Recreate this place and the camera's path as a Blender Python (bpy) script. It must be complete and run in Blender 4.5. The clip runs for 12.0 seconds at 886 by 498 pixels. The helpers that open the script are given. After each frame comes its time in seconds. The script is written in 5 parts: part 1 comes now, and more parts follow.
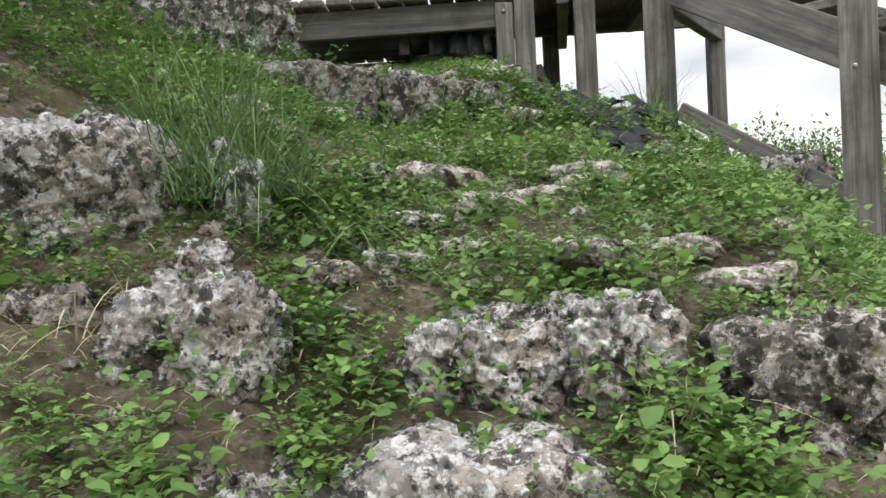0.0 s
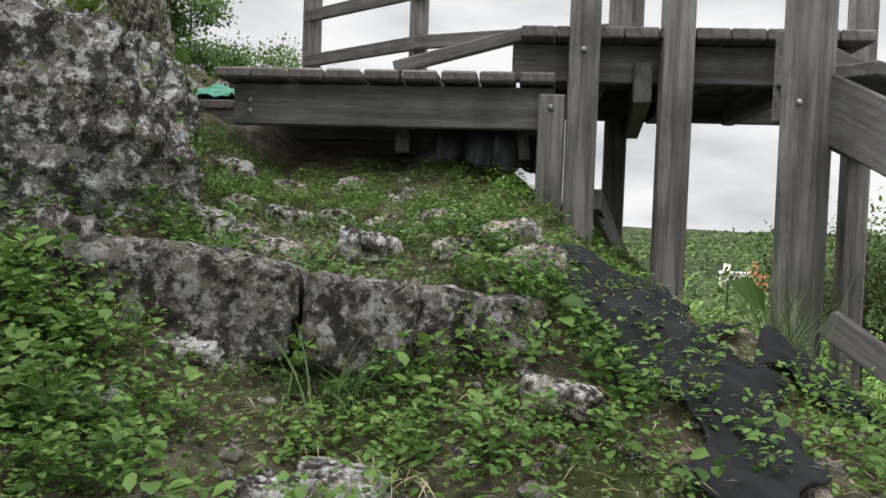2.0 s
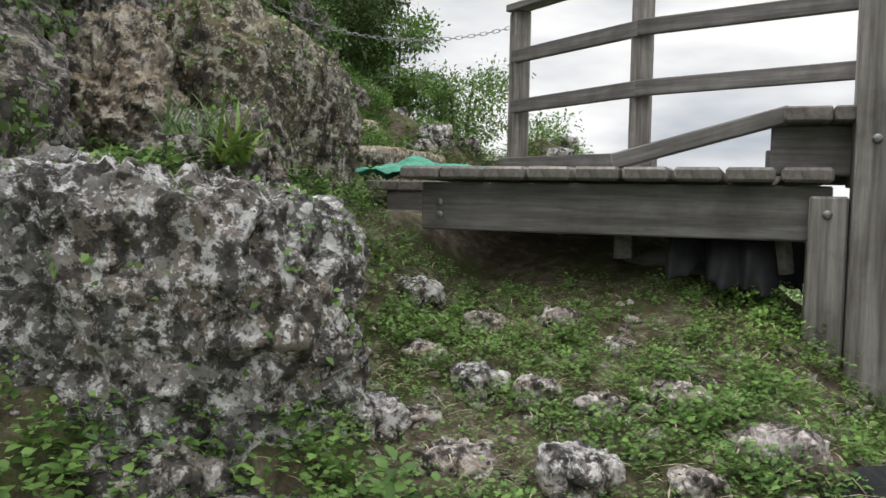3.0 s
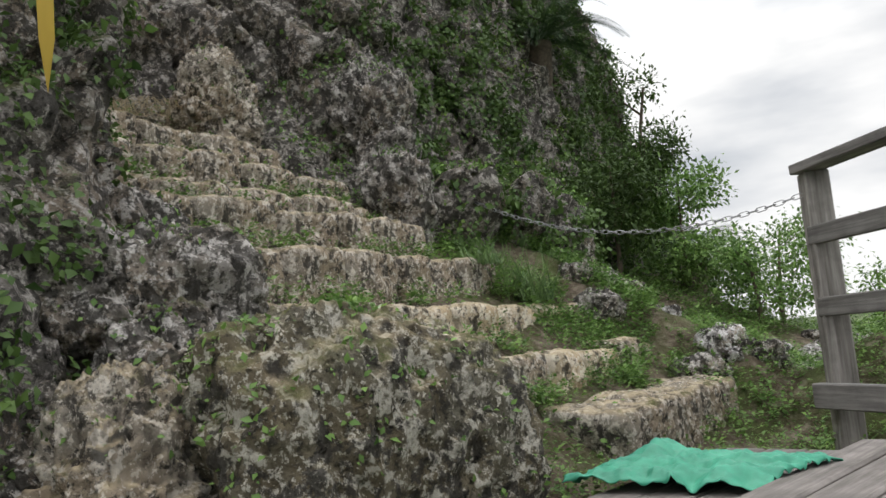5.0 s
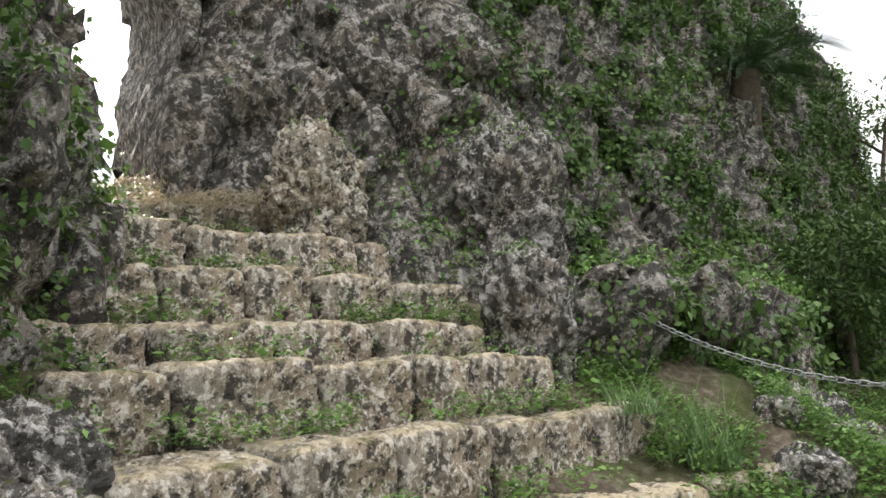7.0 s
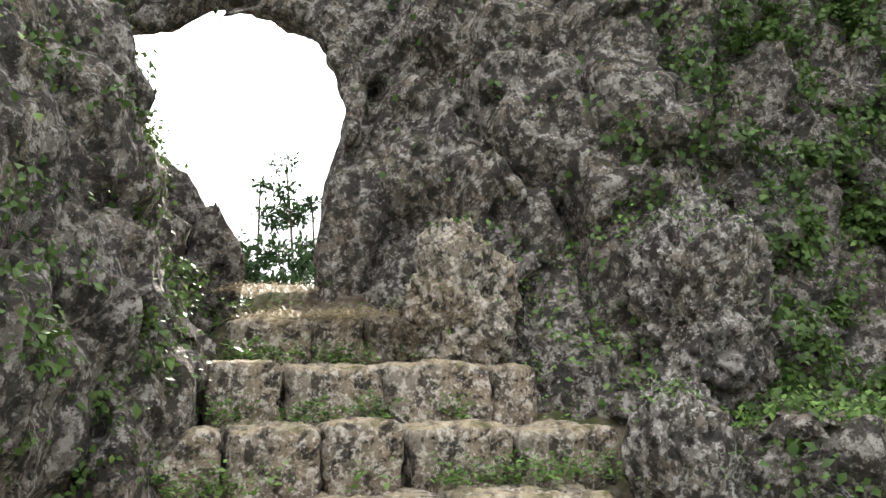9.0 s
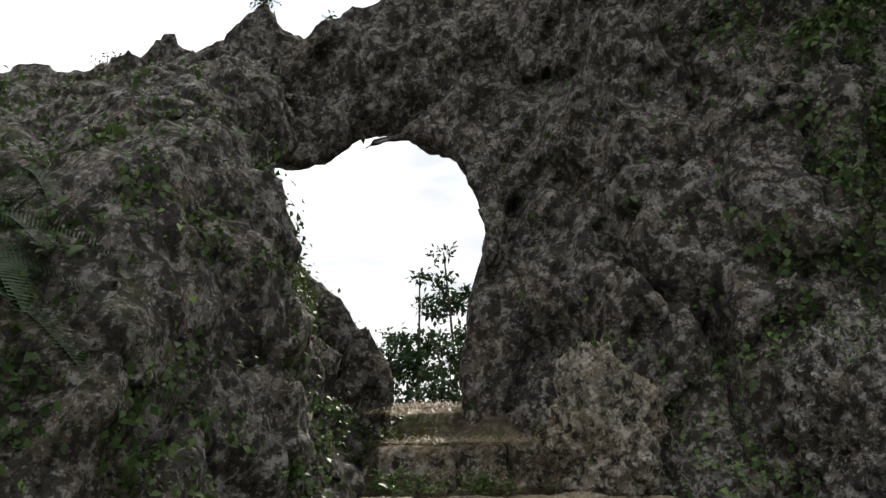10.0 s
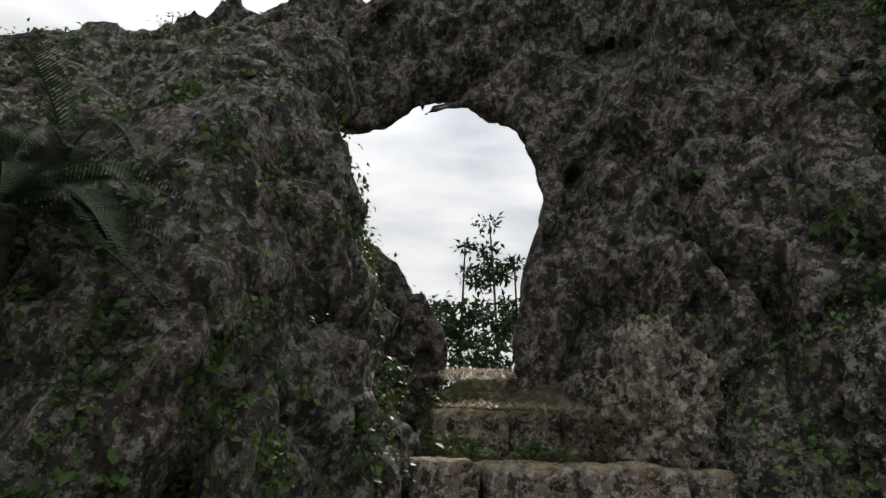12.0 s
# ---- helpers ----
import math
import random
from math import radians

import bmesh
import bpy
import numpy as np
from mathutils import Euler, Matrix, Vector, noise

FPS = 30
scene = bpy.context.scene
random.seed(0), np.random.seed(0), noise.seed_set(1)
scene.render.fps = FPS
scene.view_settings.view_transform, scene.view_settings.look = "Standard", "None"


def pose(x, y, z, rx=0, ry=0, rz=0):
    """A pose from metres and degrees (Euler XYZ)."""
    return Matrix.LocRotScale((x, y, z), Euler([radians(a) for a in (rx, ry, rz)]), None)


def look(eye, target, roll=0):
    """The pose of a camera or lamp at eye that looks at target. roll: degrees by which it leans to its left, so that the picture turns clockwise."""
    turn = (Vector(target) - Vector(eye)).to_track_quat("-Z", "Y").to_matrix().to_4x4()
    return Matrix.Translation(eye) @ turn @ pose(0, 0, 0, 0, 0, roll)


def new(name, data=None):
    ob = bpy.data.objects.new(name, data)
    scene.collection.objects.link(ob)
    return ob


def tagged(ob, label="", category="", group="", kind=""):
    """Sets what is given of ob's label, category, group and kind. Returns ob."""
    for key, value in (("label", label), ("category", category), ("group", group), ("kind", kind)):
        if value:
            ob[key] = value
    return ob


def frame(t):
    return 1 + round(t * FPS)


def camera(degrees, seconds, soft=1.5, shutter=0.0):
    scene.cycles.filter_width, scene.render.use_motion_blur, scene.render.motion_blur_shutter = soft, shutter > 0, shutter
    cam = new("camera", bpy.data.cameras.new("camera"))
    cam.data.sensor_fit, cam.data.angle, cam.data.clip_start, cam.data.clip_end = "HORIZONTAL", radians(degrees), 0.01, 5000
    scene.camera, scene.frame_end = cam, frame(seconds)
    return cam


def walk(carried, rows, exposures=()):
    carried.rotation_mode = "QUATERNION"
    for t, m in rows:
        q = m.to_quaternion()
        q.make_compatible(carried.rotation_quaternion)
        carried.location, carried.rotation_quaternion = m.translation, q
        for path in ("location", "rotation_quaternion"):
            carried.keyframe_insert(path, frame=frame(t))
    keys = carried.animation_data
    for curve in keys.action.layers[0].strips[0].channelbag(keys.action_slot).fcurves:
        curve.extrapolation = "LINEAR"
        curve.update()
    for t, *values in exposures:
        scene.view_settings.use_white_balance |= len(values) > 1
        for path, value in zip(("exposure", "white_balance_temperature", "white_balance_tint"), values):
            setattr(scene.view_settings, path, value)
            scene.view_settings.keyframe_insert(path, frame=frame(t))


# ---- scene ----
import itertools

cam = camera(57.2, 12.0)
PATH = [
    (0, (0.177, 0.037, -0.065), (0.081, 2.034, -0.134), -3.0),
    (0.5, (0.281, 0.533, 0.145), (0.265, 2.533, 0.135), -2.8),
    (1, (0.273, 0.898, 0.282), (0.163, 2.894, 0.263), -2.4),
    (1.5, (0.198, 1.45, 0.503), (0.156, 3.449, 0.458), 0.1),
    (2, (0.299, 1.898, 0.808), (0.105, 3.887, 0.733), 2.1),
    (2.5, (0.195, 2.242, 1.093), (-0.323, 4.171, 0.989), 1.7),
    (2.7, (0.168, 2.384, 1.205), (-0.427, 4.289, 1.081), 1.4),
    (4.3, (0.188, 3.568, 1.744), (-1.032, 5.152, 1.785), -3.7),
    (4.5, (0.132, 3.771, 1.809), (-1.147, 5.307, 1.883), -5.4),
    (5, (-0.043, 4.066, 1.976), (-1.405, 5.511, 2.212), -5.1),
    (5.5, (-0.135, 4.357, 2.251), (-1.404, 5.88, 2.517), -1.8),
    (6, (-0.116, 4.693, 2.328), (-1.382, 6.229, 2.527), -1.9),
    (6.5, (-0.366, 5.006, 2.398), (-1.876, 6.293, 2.645), -2.7),
    (7, (-0.576, 5.236, 2.622), (-2.259, 6.267, 2.943), -3.2),
    (7.2, (-0.648, 5.319, 2.662), (-2.378, 6.27, 2.983), -2.3),
    (8.8, (-0.735, 6.169, 3.201), (-2.668, 6.577, 3.515), -1.7),
    (9, (-0.709, 6.261, 3.278), (-2.656, 6.57, 3.619), -0.4),
    (9.5, (-0.627, 6.444, 3.5), (-2.584, 6.49, 3.91), -0.1),
    (10, (-0.558, 6.409, 3.568), (-2.492, 6.311, 4.071), -0.4),
    (10.5, (-0.545, 6.362, 3.57), (-2.452, 6.211, 4.153), 0.8),
    (11, (-0.542, 6.434, 3.637), (-2.439, 6.202, 4.226), 0.3),
    (11.5, (-0.526, 6.26, 3.549), (-2.424, 5.998, 4.122), 0.7),
    (12, (-0.525, 6.292, 3.535), (-2.469, 6.1, 3.967), 2.3),
]
EXPOSURES = [(0, 0.85), (0.5, 0.35), (1.5, 0.4), (2.5, 0.6), (4.5, 0.6), (5.0, 0.6), (5.5, 0.25), (6.0, 0.0), (6.5, 0.05), (7.0, 1.15), (8.8, 1.35), (9.0, 1.15), (9.5, 0.1), (10.5, -0.6), (12, -0.85)]
walk(cam, [(t, look(eye, target, roll)) for t, eye, target, roll in PATH], EXPOSURES)

# ---- sky and sun ----
SUN_DIR = Vector((-0.834, 0.075, 0.546)).normalized()
world = bpy.data.worlds.new("sky")
scene.world = world
world.use_nodes = True
wt = world.node_tree
wt.nodes.clear()


def wnode(kind, **values):
    n = wt.nodes.new(kind)
    for key, value in values.items():
        n.inputs[key].default_value = value
    return n


w_out = wt.nodes.new("ShaderNodeOutputWorld")
w_sky = wt.nodes.new("ShaderNodeTexSky")
w_sky.sky_type, w_sky.sun_disc = "NISHITA", False
w_sky.sun_elevation = math.asin(SUN_DIR.z)
w_sky.sun_rotation = math.atan2(SUN_DIR.x, SUN_DIR.y)
w_clear = wnode("ShaderNodeBackground", Strength=0.12)
w_cloud = wnode("ShaderNodeBackground", Strength=0.70)
w_mix = wt.nodes.new("ShaderNodeMixShader")
w_tc = wt.nodes.new("ShaderNodeTexCoord")
w_map = wt.nodes.new("ShaderNodeMapping")
w_map.inputs["Scale"].default_value = (1.0, 1.0, 3.2)
w_noise = wnode("ShaderNodeTexNoise", Scale=2.6, Detail=5.0, Roughness=0.5)
w_ramp = wt.nodes.new("ShaderNodeValToRGB")
w_ramp.color_ramp.elements[0].position, w_ramp.color_ramp.elements[0].color = 0.34, (0.50, 0.54, 0.60, 1)
w_ramp.color_ramp.elements[1].position, w_ramp.color_ramp.elements[1].color = 0.56, (1.0, 1.0, 1.0, 1)
w_cover = wnode("ShaderNodeTexNoise", Scale=1.4, Detail=4.0, Roughness=0.5)
w_cramp = wt.nodes.new("ShaderNodeValToRGB")
w_cramp.color_ramp.elements[0].position, w_cramp.color_ramp.elements[0].color = 0.28, (0.72, 0.72, 0.72, 1)
w_cramp.color_ramp.elements[1].position, w_cramp.color_ramp.elements[1].color = 0.5, (1, 1, 1, 1)
# an overcast sky is brighter overhead than at the horizon, and round the veiled sun
w_sep = wt.nodes.new("ShaderNodeSeparateXYZ")
w_rise = wt.nodes.new("ShaderNodeMapRange")
w_rise.inputs["From Min"].default_value, w_rise.inputs["From Max"].default_value = 0.30, 0.95
w_rise.inputs["To Min"].default_value, w_rise.inputs["To Max"].default_value = 0.95, 2.7
w_dot = wt.nodes.new("ShaderNodeVectorMath")
w_dot.operation = "DOT_PRODUCT"
w_dot.inputs[1].default_value = SUN_DIR
w_halo = wt.nodes.new("ShaderNodeMapRange")
w_halo.interpolation_type = "SMOOTHSTEP"
w_halo.inputs["From Min"].default_value, w_halo.inputs["From Max"].default_value = 0.55, 1.0
w_halo.inputs["To Min"].default_value, w_halo.inputs["To Max"].default_value = 1.0, 2.8
w_both = wt.nodes.new("ShaderNodeMath")
w_both.operation = "MULTIPLY"
w_glow = wt.nodes.new("ShaderNodeVectorMath")
w_glow.operation = "SCALE"
for a, b in ((w_tc.outputs["Generated"], w_sep.inputs[0]), (w_sep.outputs[2], w_rise.inputs["Value"]),
             (w_tc.outputs["Generated"], w_dot.inputs[0]), (w_dot.outputs["Value"], w_halo.inputs["Value"]),
             (w_rise.outputs[0], w_both.inputs[0]), (w_halo.outputs[0], w_both.inputs[1]),
             (w_ramp.outputs[0], w_glow.inputs[0]), (w_both.outputs[0], w_glow.inputs["Scale"])):
    wt.links.new(a, b)
for a, b in ((w_tc.outputs["Generated"], w_map.inputs[0]), (w_map.outputs[0], w_noise.inputs["Vector"]),
             (w_map.outputs[0], w_cover.inputs["Vector"]), (w_noise.outputs["Fac"], w_ramp.inputs[0]),
             (w_cover.outputs["Fac"], w_cramp.inputs[0]), (w_sky.outputs[0], w_clear.inputs[0]),
             (w_glow.outputs[0], w_cloud.inputs[0]), (w_cramp.outputs[0], w_mix.inputs[0]),
             (w_clear.outputs[0], w_mix.inputs[1]), (w_cloud.outputs[0], w_mix.inputs[2]), (w_mix.outputs[0], w_out.inputs[0])):
    wt.links.new(a, b)
sun = new("sun", bpy.data.lights.new("sun", "SUN"))
sun.data.energy, sun.data.angle, sun.data.color = 5.0, radians(0.8), (1.0, 0.93, 0.82)
sun.rotation_euler = SUN_DIR.to_track_quat("Z", "Y").to_euler()


# ---- materials ----
def material(name, rough=0.85, metal=0.0, spec=0.35):
    m = bpy.data.materials.new(name)
    m.use_nodes = True
    b = m.node_tree.nodes["Principled BSDF"]
    b.inputs["Roughness"].default_value, b.inputs["Metallic"].default_value = rough, metal
    b.inputs["Specular IOR Level"].default_value = spec
    return m, m.node_tree, b


def add_node(nt, kind, **values):
    n = nt.nodes.new(kind)
    for key, value in values.items():
        n.inputs[key.replace("_", " ")].default_value = value
    return n


def ramp(nt, source, stops):
    r = nt.nodes.new("ShaderNodeValToRGB")
    e = r.color_ramp.elements
    while len(e) < len(stops):
        e.new(0.5)
    for item, (p, c) in zip(e, stops):
        item.position, item.color = p, (*c, 1)
    nt.links.new(source, r.inputs[0])
    return r.outputs[0]


def grey(v):
    return (v, v, v)


def mix(nt, fac, a, b, blend="MIX"):
    n = nt.nodes.new("ShaderNodeMix")
    n.data_type, n.blend_type = "RGBA", blend
    for s, v in ((n.inputs[0], fac), (n.inputs[6], a), (n.inputs[7], b)):
        if isinstance(v, bpy.types.NodeSocket):
            nt.links.new(v, s)
        else:
            s.default_value = (*v, 1) if isinstance(v, tuple) else v
    return n.outputs[2]


def coords(nt, scale=(1, 1, 1), space="Object"):
    tc, mp = nt.nodes.new("ShaderNodeTexCoord"), nt.nodes.new("ShaderNodeMapping")
    mp.inputs["Scale"].default_value = scale
    nt.links.new(tc.outputs[space], mp.inputs[0])
    return mp.outputs[0]


def tex_noise(nt, vec, scale, detail=6.0, rough=0.6):
    n = add_node(nt, "ShaderNodeTexNoise", Scale=scale, Detail=detail, Roughness=rough)
    nt.links.new(vec, n.inputs["Vector"])
    return n.outputs["Fac"]


def tex_cells(nt, vec, scale):
    n = add_node(nt, "ShaderNodeTexVoronoi", Scale=scale)
    nt.links.new(vec, n.inputs["Vector"])
    return n.outputs["Distance"]


def bump(nt, b, heights):
    last = None
    for h, strength, dist in heights:
        n = add_node(nt, "ShaderNodeBump", Strength=strength, Distance=dist)
        nt.links.new(h, n.inputs["Height"])
        if last:
            nt.links.new(last, n.inputs["Normal"])
        last = n.outputs["Normal"]
    nt.links.new(last, b.inputs["Normal"])


def limestone(name, light, mid, dark, lichen=0.5, moss=0.3, yellow=0.0, patch=12.0):
    """Pitted coral limestone: pale crusts, black lichen, holes with their shade put in the colour, moss on what looks
    up.
    """
    m, nt, b = material(name, 0.92, 0, 0.2)
    v = coords(nt)
    big, mid_n, fine = tex_noise(nt, v, 2.6, 5, 0.6), tex_noise(nt, v, patch, 8, 0.68), tex_noise(nt, v, 55, 5, 0.7)
    base = ramp(nt, tex_noise(nt, v, 6.0, 7, 0.65), [(0.36, dark), (0.47, tuple(0.8 * c for c in mid)), (0.60, mid)])
    base = mix(nt, ramp(nt, big, [(0.45, grey(0)), (0.60, grey(0.55))]), base, (mid[0] * 0.85, mid[1] * 0.70, mid[2] * 0.52))
    crust = ramp(nt, mid_n, [(0.515, grey(0)), (0.565, grey(0.95))])
    base = mix(nt, crust, base, light)
    spots = ramp(nt, tex_noise(nt, v, 3.1 * patch, 5, 0.65), [(0.56, grey(0)), (0.60, grey(0.8))])
    base = mix(nt, spots, base, tuple(min(0.8, 1.15 * c) for c in light))
    black = ramp(nt, tex_noise(nt, v, 0.8 * patch, 9, 0.74), [(0.34 + 0.17 * lichen, grey(0.88)), (0.385 + 0.17 * lichen, grey(0))])
    base = mix(nt, black, base, (0.040, 0.036, 0.031))
    warp = add_node(nt, "ShaderNodeVectorMath")
    warp.operation = "ADD"
    nt.links.new(v, warp.inputs[0])
    nt.links.new(ramp(nt, mid_n, [(0.3, grey(0)), (0.7, grey(0.10))]), warp.inputs[1])
    # shade inside large and small pits, multiplied into the stone colour below
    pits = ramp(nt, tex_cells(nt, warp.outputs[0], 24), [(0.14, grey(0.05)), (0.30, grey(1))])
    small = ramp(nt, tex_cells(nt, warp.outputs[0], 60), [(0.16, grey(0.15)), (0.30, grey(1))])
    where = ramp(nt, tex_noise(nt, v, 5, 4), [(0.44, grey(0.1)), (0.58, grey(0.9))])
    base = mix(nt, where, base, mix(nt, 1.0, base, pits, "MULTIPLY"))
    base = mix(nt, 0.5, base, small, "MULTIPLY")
    geo = nt.nodes.new("ShaderNodeNewGeometry")
    sep = nt.nodes.new("ShaderNodeSeparateXYZ")
    nt.links.new(geo.outputs["Normal"], sep.inputs[0])
    up = ramp(nt, sep.outputs[2], [(0.45, grey(0)), (0.9, grey(1))])
    if yellow:
        worn = ramp(nt, tex_noise(nt, v, 8, 6, 0.7), [(0.40, grey(0.1)), (0.56, grey(yellow))])
        base = mix(nt, mix(nt, 1.0, up, worn, "MULTIPLY"), base, mix(nt, fine, (0.34, 0.26, 0.15), (0.62, 0.52, 0.36)))
    mossy = mix(nt, 1.0, up, ramp(nt, tex_noise(nt, v, 6, 6, 0.7), [(0.62 - 0.25 * moss, grey(0)), (0.7 - 0.2 * moss, grey(0.85))]), "MULTIPLY")
    base = mix(nt, mossy, base, mix(nt, fine, (0.035, 0.05, 0.012), (0.13, 0.13, 0.035)))
    nt.links.new(base, b.inputs["Base Color"])
    bump(nt, b, [(mid_n, 0.8, 0.04), (pits, 0.9, 0.02), (fine, 0.8, 0.012)])
    return m


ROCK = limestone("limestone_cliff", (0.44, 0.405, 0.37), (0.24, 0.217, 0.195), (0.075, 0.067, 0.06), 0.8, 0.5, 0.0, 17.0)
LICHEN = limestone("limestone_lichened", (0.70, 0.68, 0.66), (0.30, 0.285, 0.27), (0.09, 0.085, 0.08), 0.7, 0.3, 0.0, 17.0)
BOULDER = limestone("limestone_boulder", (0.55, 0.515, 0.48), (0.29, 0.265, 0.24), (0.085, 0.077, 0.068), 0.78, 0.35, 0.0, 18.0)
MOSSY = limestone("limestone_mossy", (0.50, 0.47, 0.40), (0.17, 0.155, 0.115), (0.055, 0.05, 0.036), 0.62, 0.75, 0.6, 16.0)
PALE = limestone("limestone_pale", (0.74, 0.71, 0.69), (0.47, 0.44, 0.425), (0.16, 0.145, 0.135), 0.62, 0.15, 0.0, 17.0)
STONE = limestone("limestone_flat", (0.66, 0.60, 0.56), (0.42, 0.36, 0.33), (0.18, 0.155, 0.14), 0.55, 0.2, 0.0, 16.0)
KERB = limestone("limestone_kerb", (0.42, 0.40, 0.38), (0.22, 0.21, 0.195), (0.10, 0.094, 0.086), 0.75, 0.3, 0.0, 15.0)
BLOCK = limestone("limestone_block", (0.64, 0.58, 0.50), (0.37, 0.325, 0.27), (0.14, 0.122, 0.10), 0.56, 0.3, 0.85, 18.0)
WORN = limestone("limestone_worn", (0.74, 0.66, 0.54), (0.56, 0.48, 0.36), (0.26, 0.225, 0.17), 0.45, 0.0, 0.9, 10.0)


def soil_material():
    m, nt, b = material("soil_and_moss", 0.95, 0, 0.15)
    v = coords(nt)
    n1, n2, n3 = tex_noise(nt, v, 3.0, 6), tex_noise(nt, v, 14, 8, 0.7), tex_noise(nt, v, 60, 4, 0.7)
    c = ramp(nt, n2, [(0.35, (0.06, 0.045, 0.03)), (0.52, (0.14, 0.11, 0.08)), (0.68, (0.28, 0.24, 0.19))])
    c = mix(nt, ramp(nt, n1, [(0.45, grey(0)), (0.6, grey(0.7))]), c, mix(nt, n3, (0.022, 0.042, 0.008), (0.085, 0.12, 0.025)))
    nt.links.new(c, b.inputs["Base Color"])
    bump(nt, b, [(n2, 0.8, 0.04), (n3, 0.7, 0.012)])
    return m


def field_material():
    m, nt, b = material("far_land", 0.95, 0, 0.1)
    v = coords(nt)
    n1, n2 = tex_noise(nt, v, 0.03, 5), tex_noise(nt, v, 0.6, 6, 0.7)
    c = mix(nt, n2, (0.010, 0.018, 0.008), (0.026, 0.038, 0.016))
    c = mix(nt, ramp(nt, n1, [(0.52, grey(0)), (0.56, grey(0.85))]), c, (0.05, 0.068, 0.026))
    nt.links.new(c, b.inputs["Base Color"])
    bump(nt, b, [(n2, 0.6, 0.6)])
    return m


def leaf_material(name, dark, light, rough=0.5, through_light=0.25):
    m, nt, b = material(name, rough, 0, 0.25)
    geo = nt.nodes.new("ShaderNodeNewGeometry")
    c = ramp(nt, geo.outputs["Random Per Island"], [(0.0, dark), (0.6, tuple((a + q) / 2 for a, q in zip(dark, light))), (1.0, light)])
    v = coords(nt)
    c = mix(nt, ramp(nt, tex_noise(nt, v, 1.7, 3), [(0.35, grey(0)), (0.7, grey(0.6))]), c, light)
    nt.links.new(c, b.inputs["Base Color"])
    tr = nt.nodes.new("ShaderNodeBsdfTranslucent")
    nt.links.new(c, tr.inputs[0])
    ms = nt.nodes.new("ShaderNodeMixShader")
    ms.inputs[0].default_value = through_light
    nt.links.new(b.outputs[0], ms.inputs[1])
    nt.links.new(tr.outputs[0], ms.inputs[2])
    nt.links.new(ms.outputs[0], nt.nodes["Material Output"].inputs[0])
    return m


def wood_material(name, light, dark, axis):
    """Grey weathered timber; axis: the direction of its grain."""
    m, nt, b = material(name, 0.85, 0, 0.25)
    scale = [1.0, 1.0, 1.0]
    scale[axis] = 0.06
    v = coords(nt, tuple(scale))
    grain, streak = tex_noise(nt, v, 70, 6, 0.65), tex_noise(nt, v, 22, 5, 0.6)
    plain = coords(nt)
    stain = tex_noise(nt, plain, 3.5, 5, 0.65)
    c = ramp(nt, streak, [(0.3, dark), (0.62, light)])
    c = mix(nt, 0.45, c, ramp(nt, grain, [(0.34, grey(0.35)), (0.6, grey(1))]), "MULTIPLY")
    c = mix(nt, ramp(nt, stain, [(0.45, grey(0)), (0.7, grey(0.55))]), c, tuple(0.35 * q for q in dark))
    info = nt.nodes.new("ShaderNodeObjectInfo")
    c = mix(nt, 0.5, c, ramp(nt, info.outputs["Random"], [(0, grey(0.6)), (1, grey(1))]), "MULTIPLY")
    nt.links.new(c, b.inputs["Base Color"])
    bump(nt, b, [(grain, 0.6, 0.004), (streak, 0.4, 0.006)])
    return m


def plain_material(name, colour, rough=0.6, metal=0.0, scale=20.0, vary=0.35, depth=0.004):
    m, nt, b = material(name, rough, metal, 0.4)
    v = coords(nt)
    n1 = tex_noise(nt, v, scale, 6, 0.65)
    c = ramp(nt, n1, [(0.3, tuple(q * (1 - vary) for q in colour)), (0.7, tuple(min(1, q * (1 + 0.5 * vary)) for q in colour))])
    nt.links.new(c, b.inputs["Base Color"])
    bump(nt, b, [(n1, 0.5, depth)])
    return m


SOIL, FIELD = soil_material(), field_material()
LEAF = leaf_material("herb_leaf", (0.042, 0.10, 0.024), (0.215, 0.35, 0.09), 0.55, 0.3)
IVY = leaf_material("ivy_leaf", (0.03, 0.065, 0.016), (0.11, 0.18, 0.045))
BRIGHT = leaf_material("young_leaf", (0.08, 0.15, 0.03), (0.22, 0.31, 0.07))
GRASS = leaf_material("grass_blade", (0.06, 0.12, 0.04), (0.19, 0.28, 0.11))
DRY = leaf_material("dry_straw", (0.30, 0.24, 0.15), (0.60, 0.51, 0.36))
DARKLEAF = leaf_material("tree_leaf", (0.025, 0.05, 0.014), (0.10, 0.16, 0.045))
FROND = leaf_material("cycad_and_backlit_leaf", (0.012, 0.03, 0.012), (0.045, 0.085, 0.03), 0.7)
BARK = plain_material("bark", (0.13, 0.10, 0.075), 0.9, 0, 25, 0.6, 0.02)
WOOD_X = wood_material("weathered_wood_x", (0.27, 0.255, 0.243), (0.125, 0.117, 0.11), 0)
WOOD_Y = wood_material("weathered_wood_y", (0.30, 0.27, 0.25), (0.15, 0.135, 0.12), 1)
WOOD_Z = wood_material("weathered_wood_z", (0.38, 0.355, 0.33), (0.125, 0.112, 0.10), 2)
STEEL = plain_material("galvanised_steel", (0.27, 0.27, 0.27), 0.45, 0.9, 60, 0.2, 0.001)
CLOTH = plain_material("green_tarpaulin", (0.05, 0.30, 0.19), 0.5, 0, 14, 0.3, 0.003)
PLASTIC = plain_material("black_sheet", (0.012, 0.013, 0.014), 0.9, 0, 30, 0.4, 0.006)

# ---- number helpers ----
RNG = np.random.RandomState(7)
GRAD = RNG.normal(size=(256, 3))
GRAD /= np.linalg.norm(GRAD, axis=1)[:, None]
PERM = RNG.permutation(256)
PERM = np.concatenate([PERM, PERM, PERM])


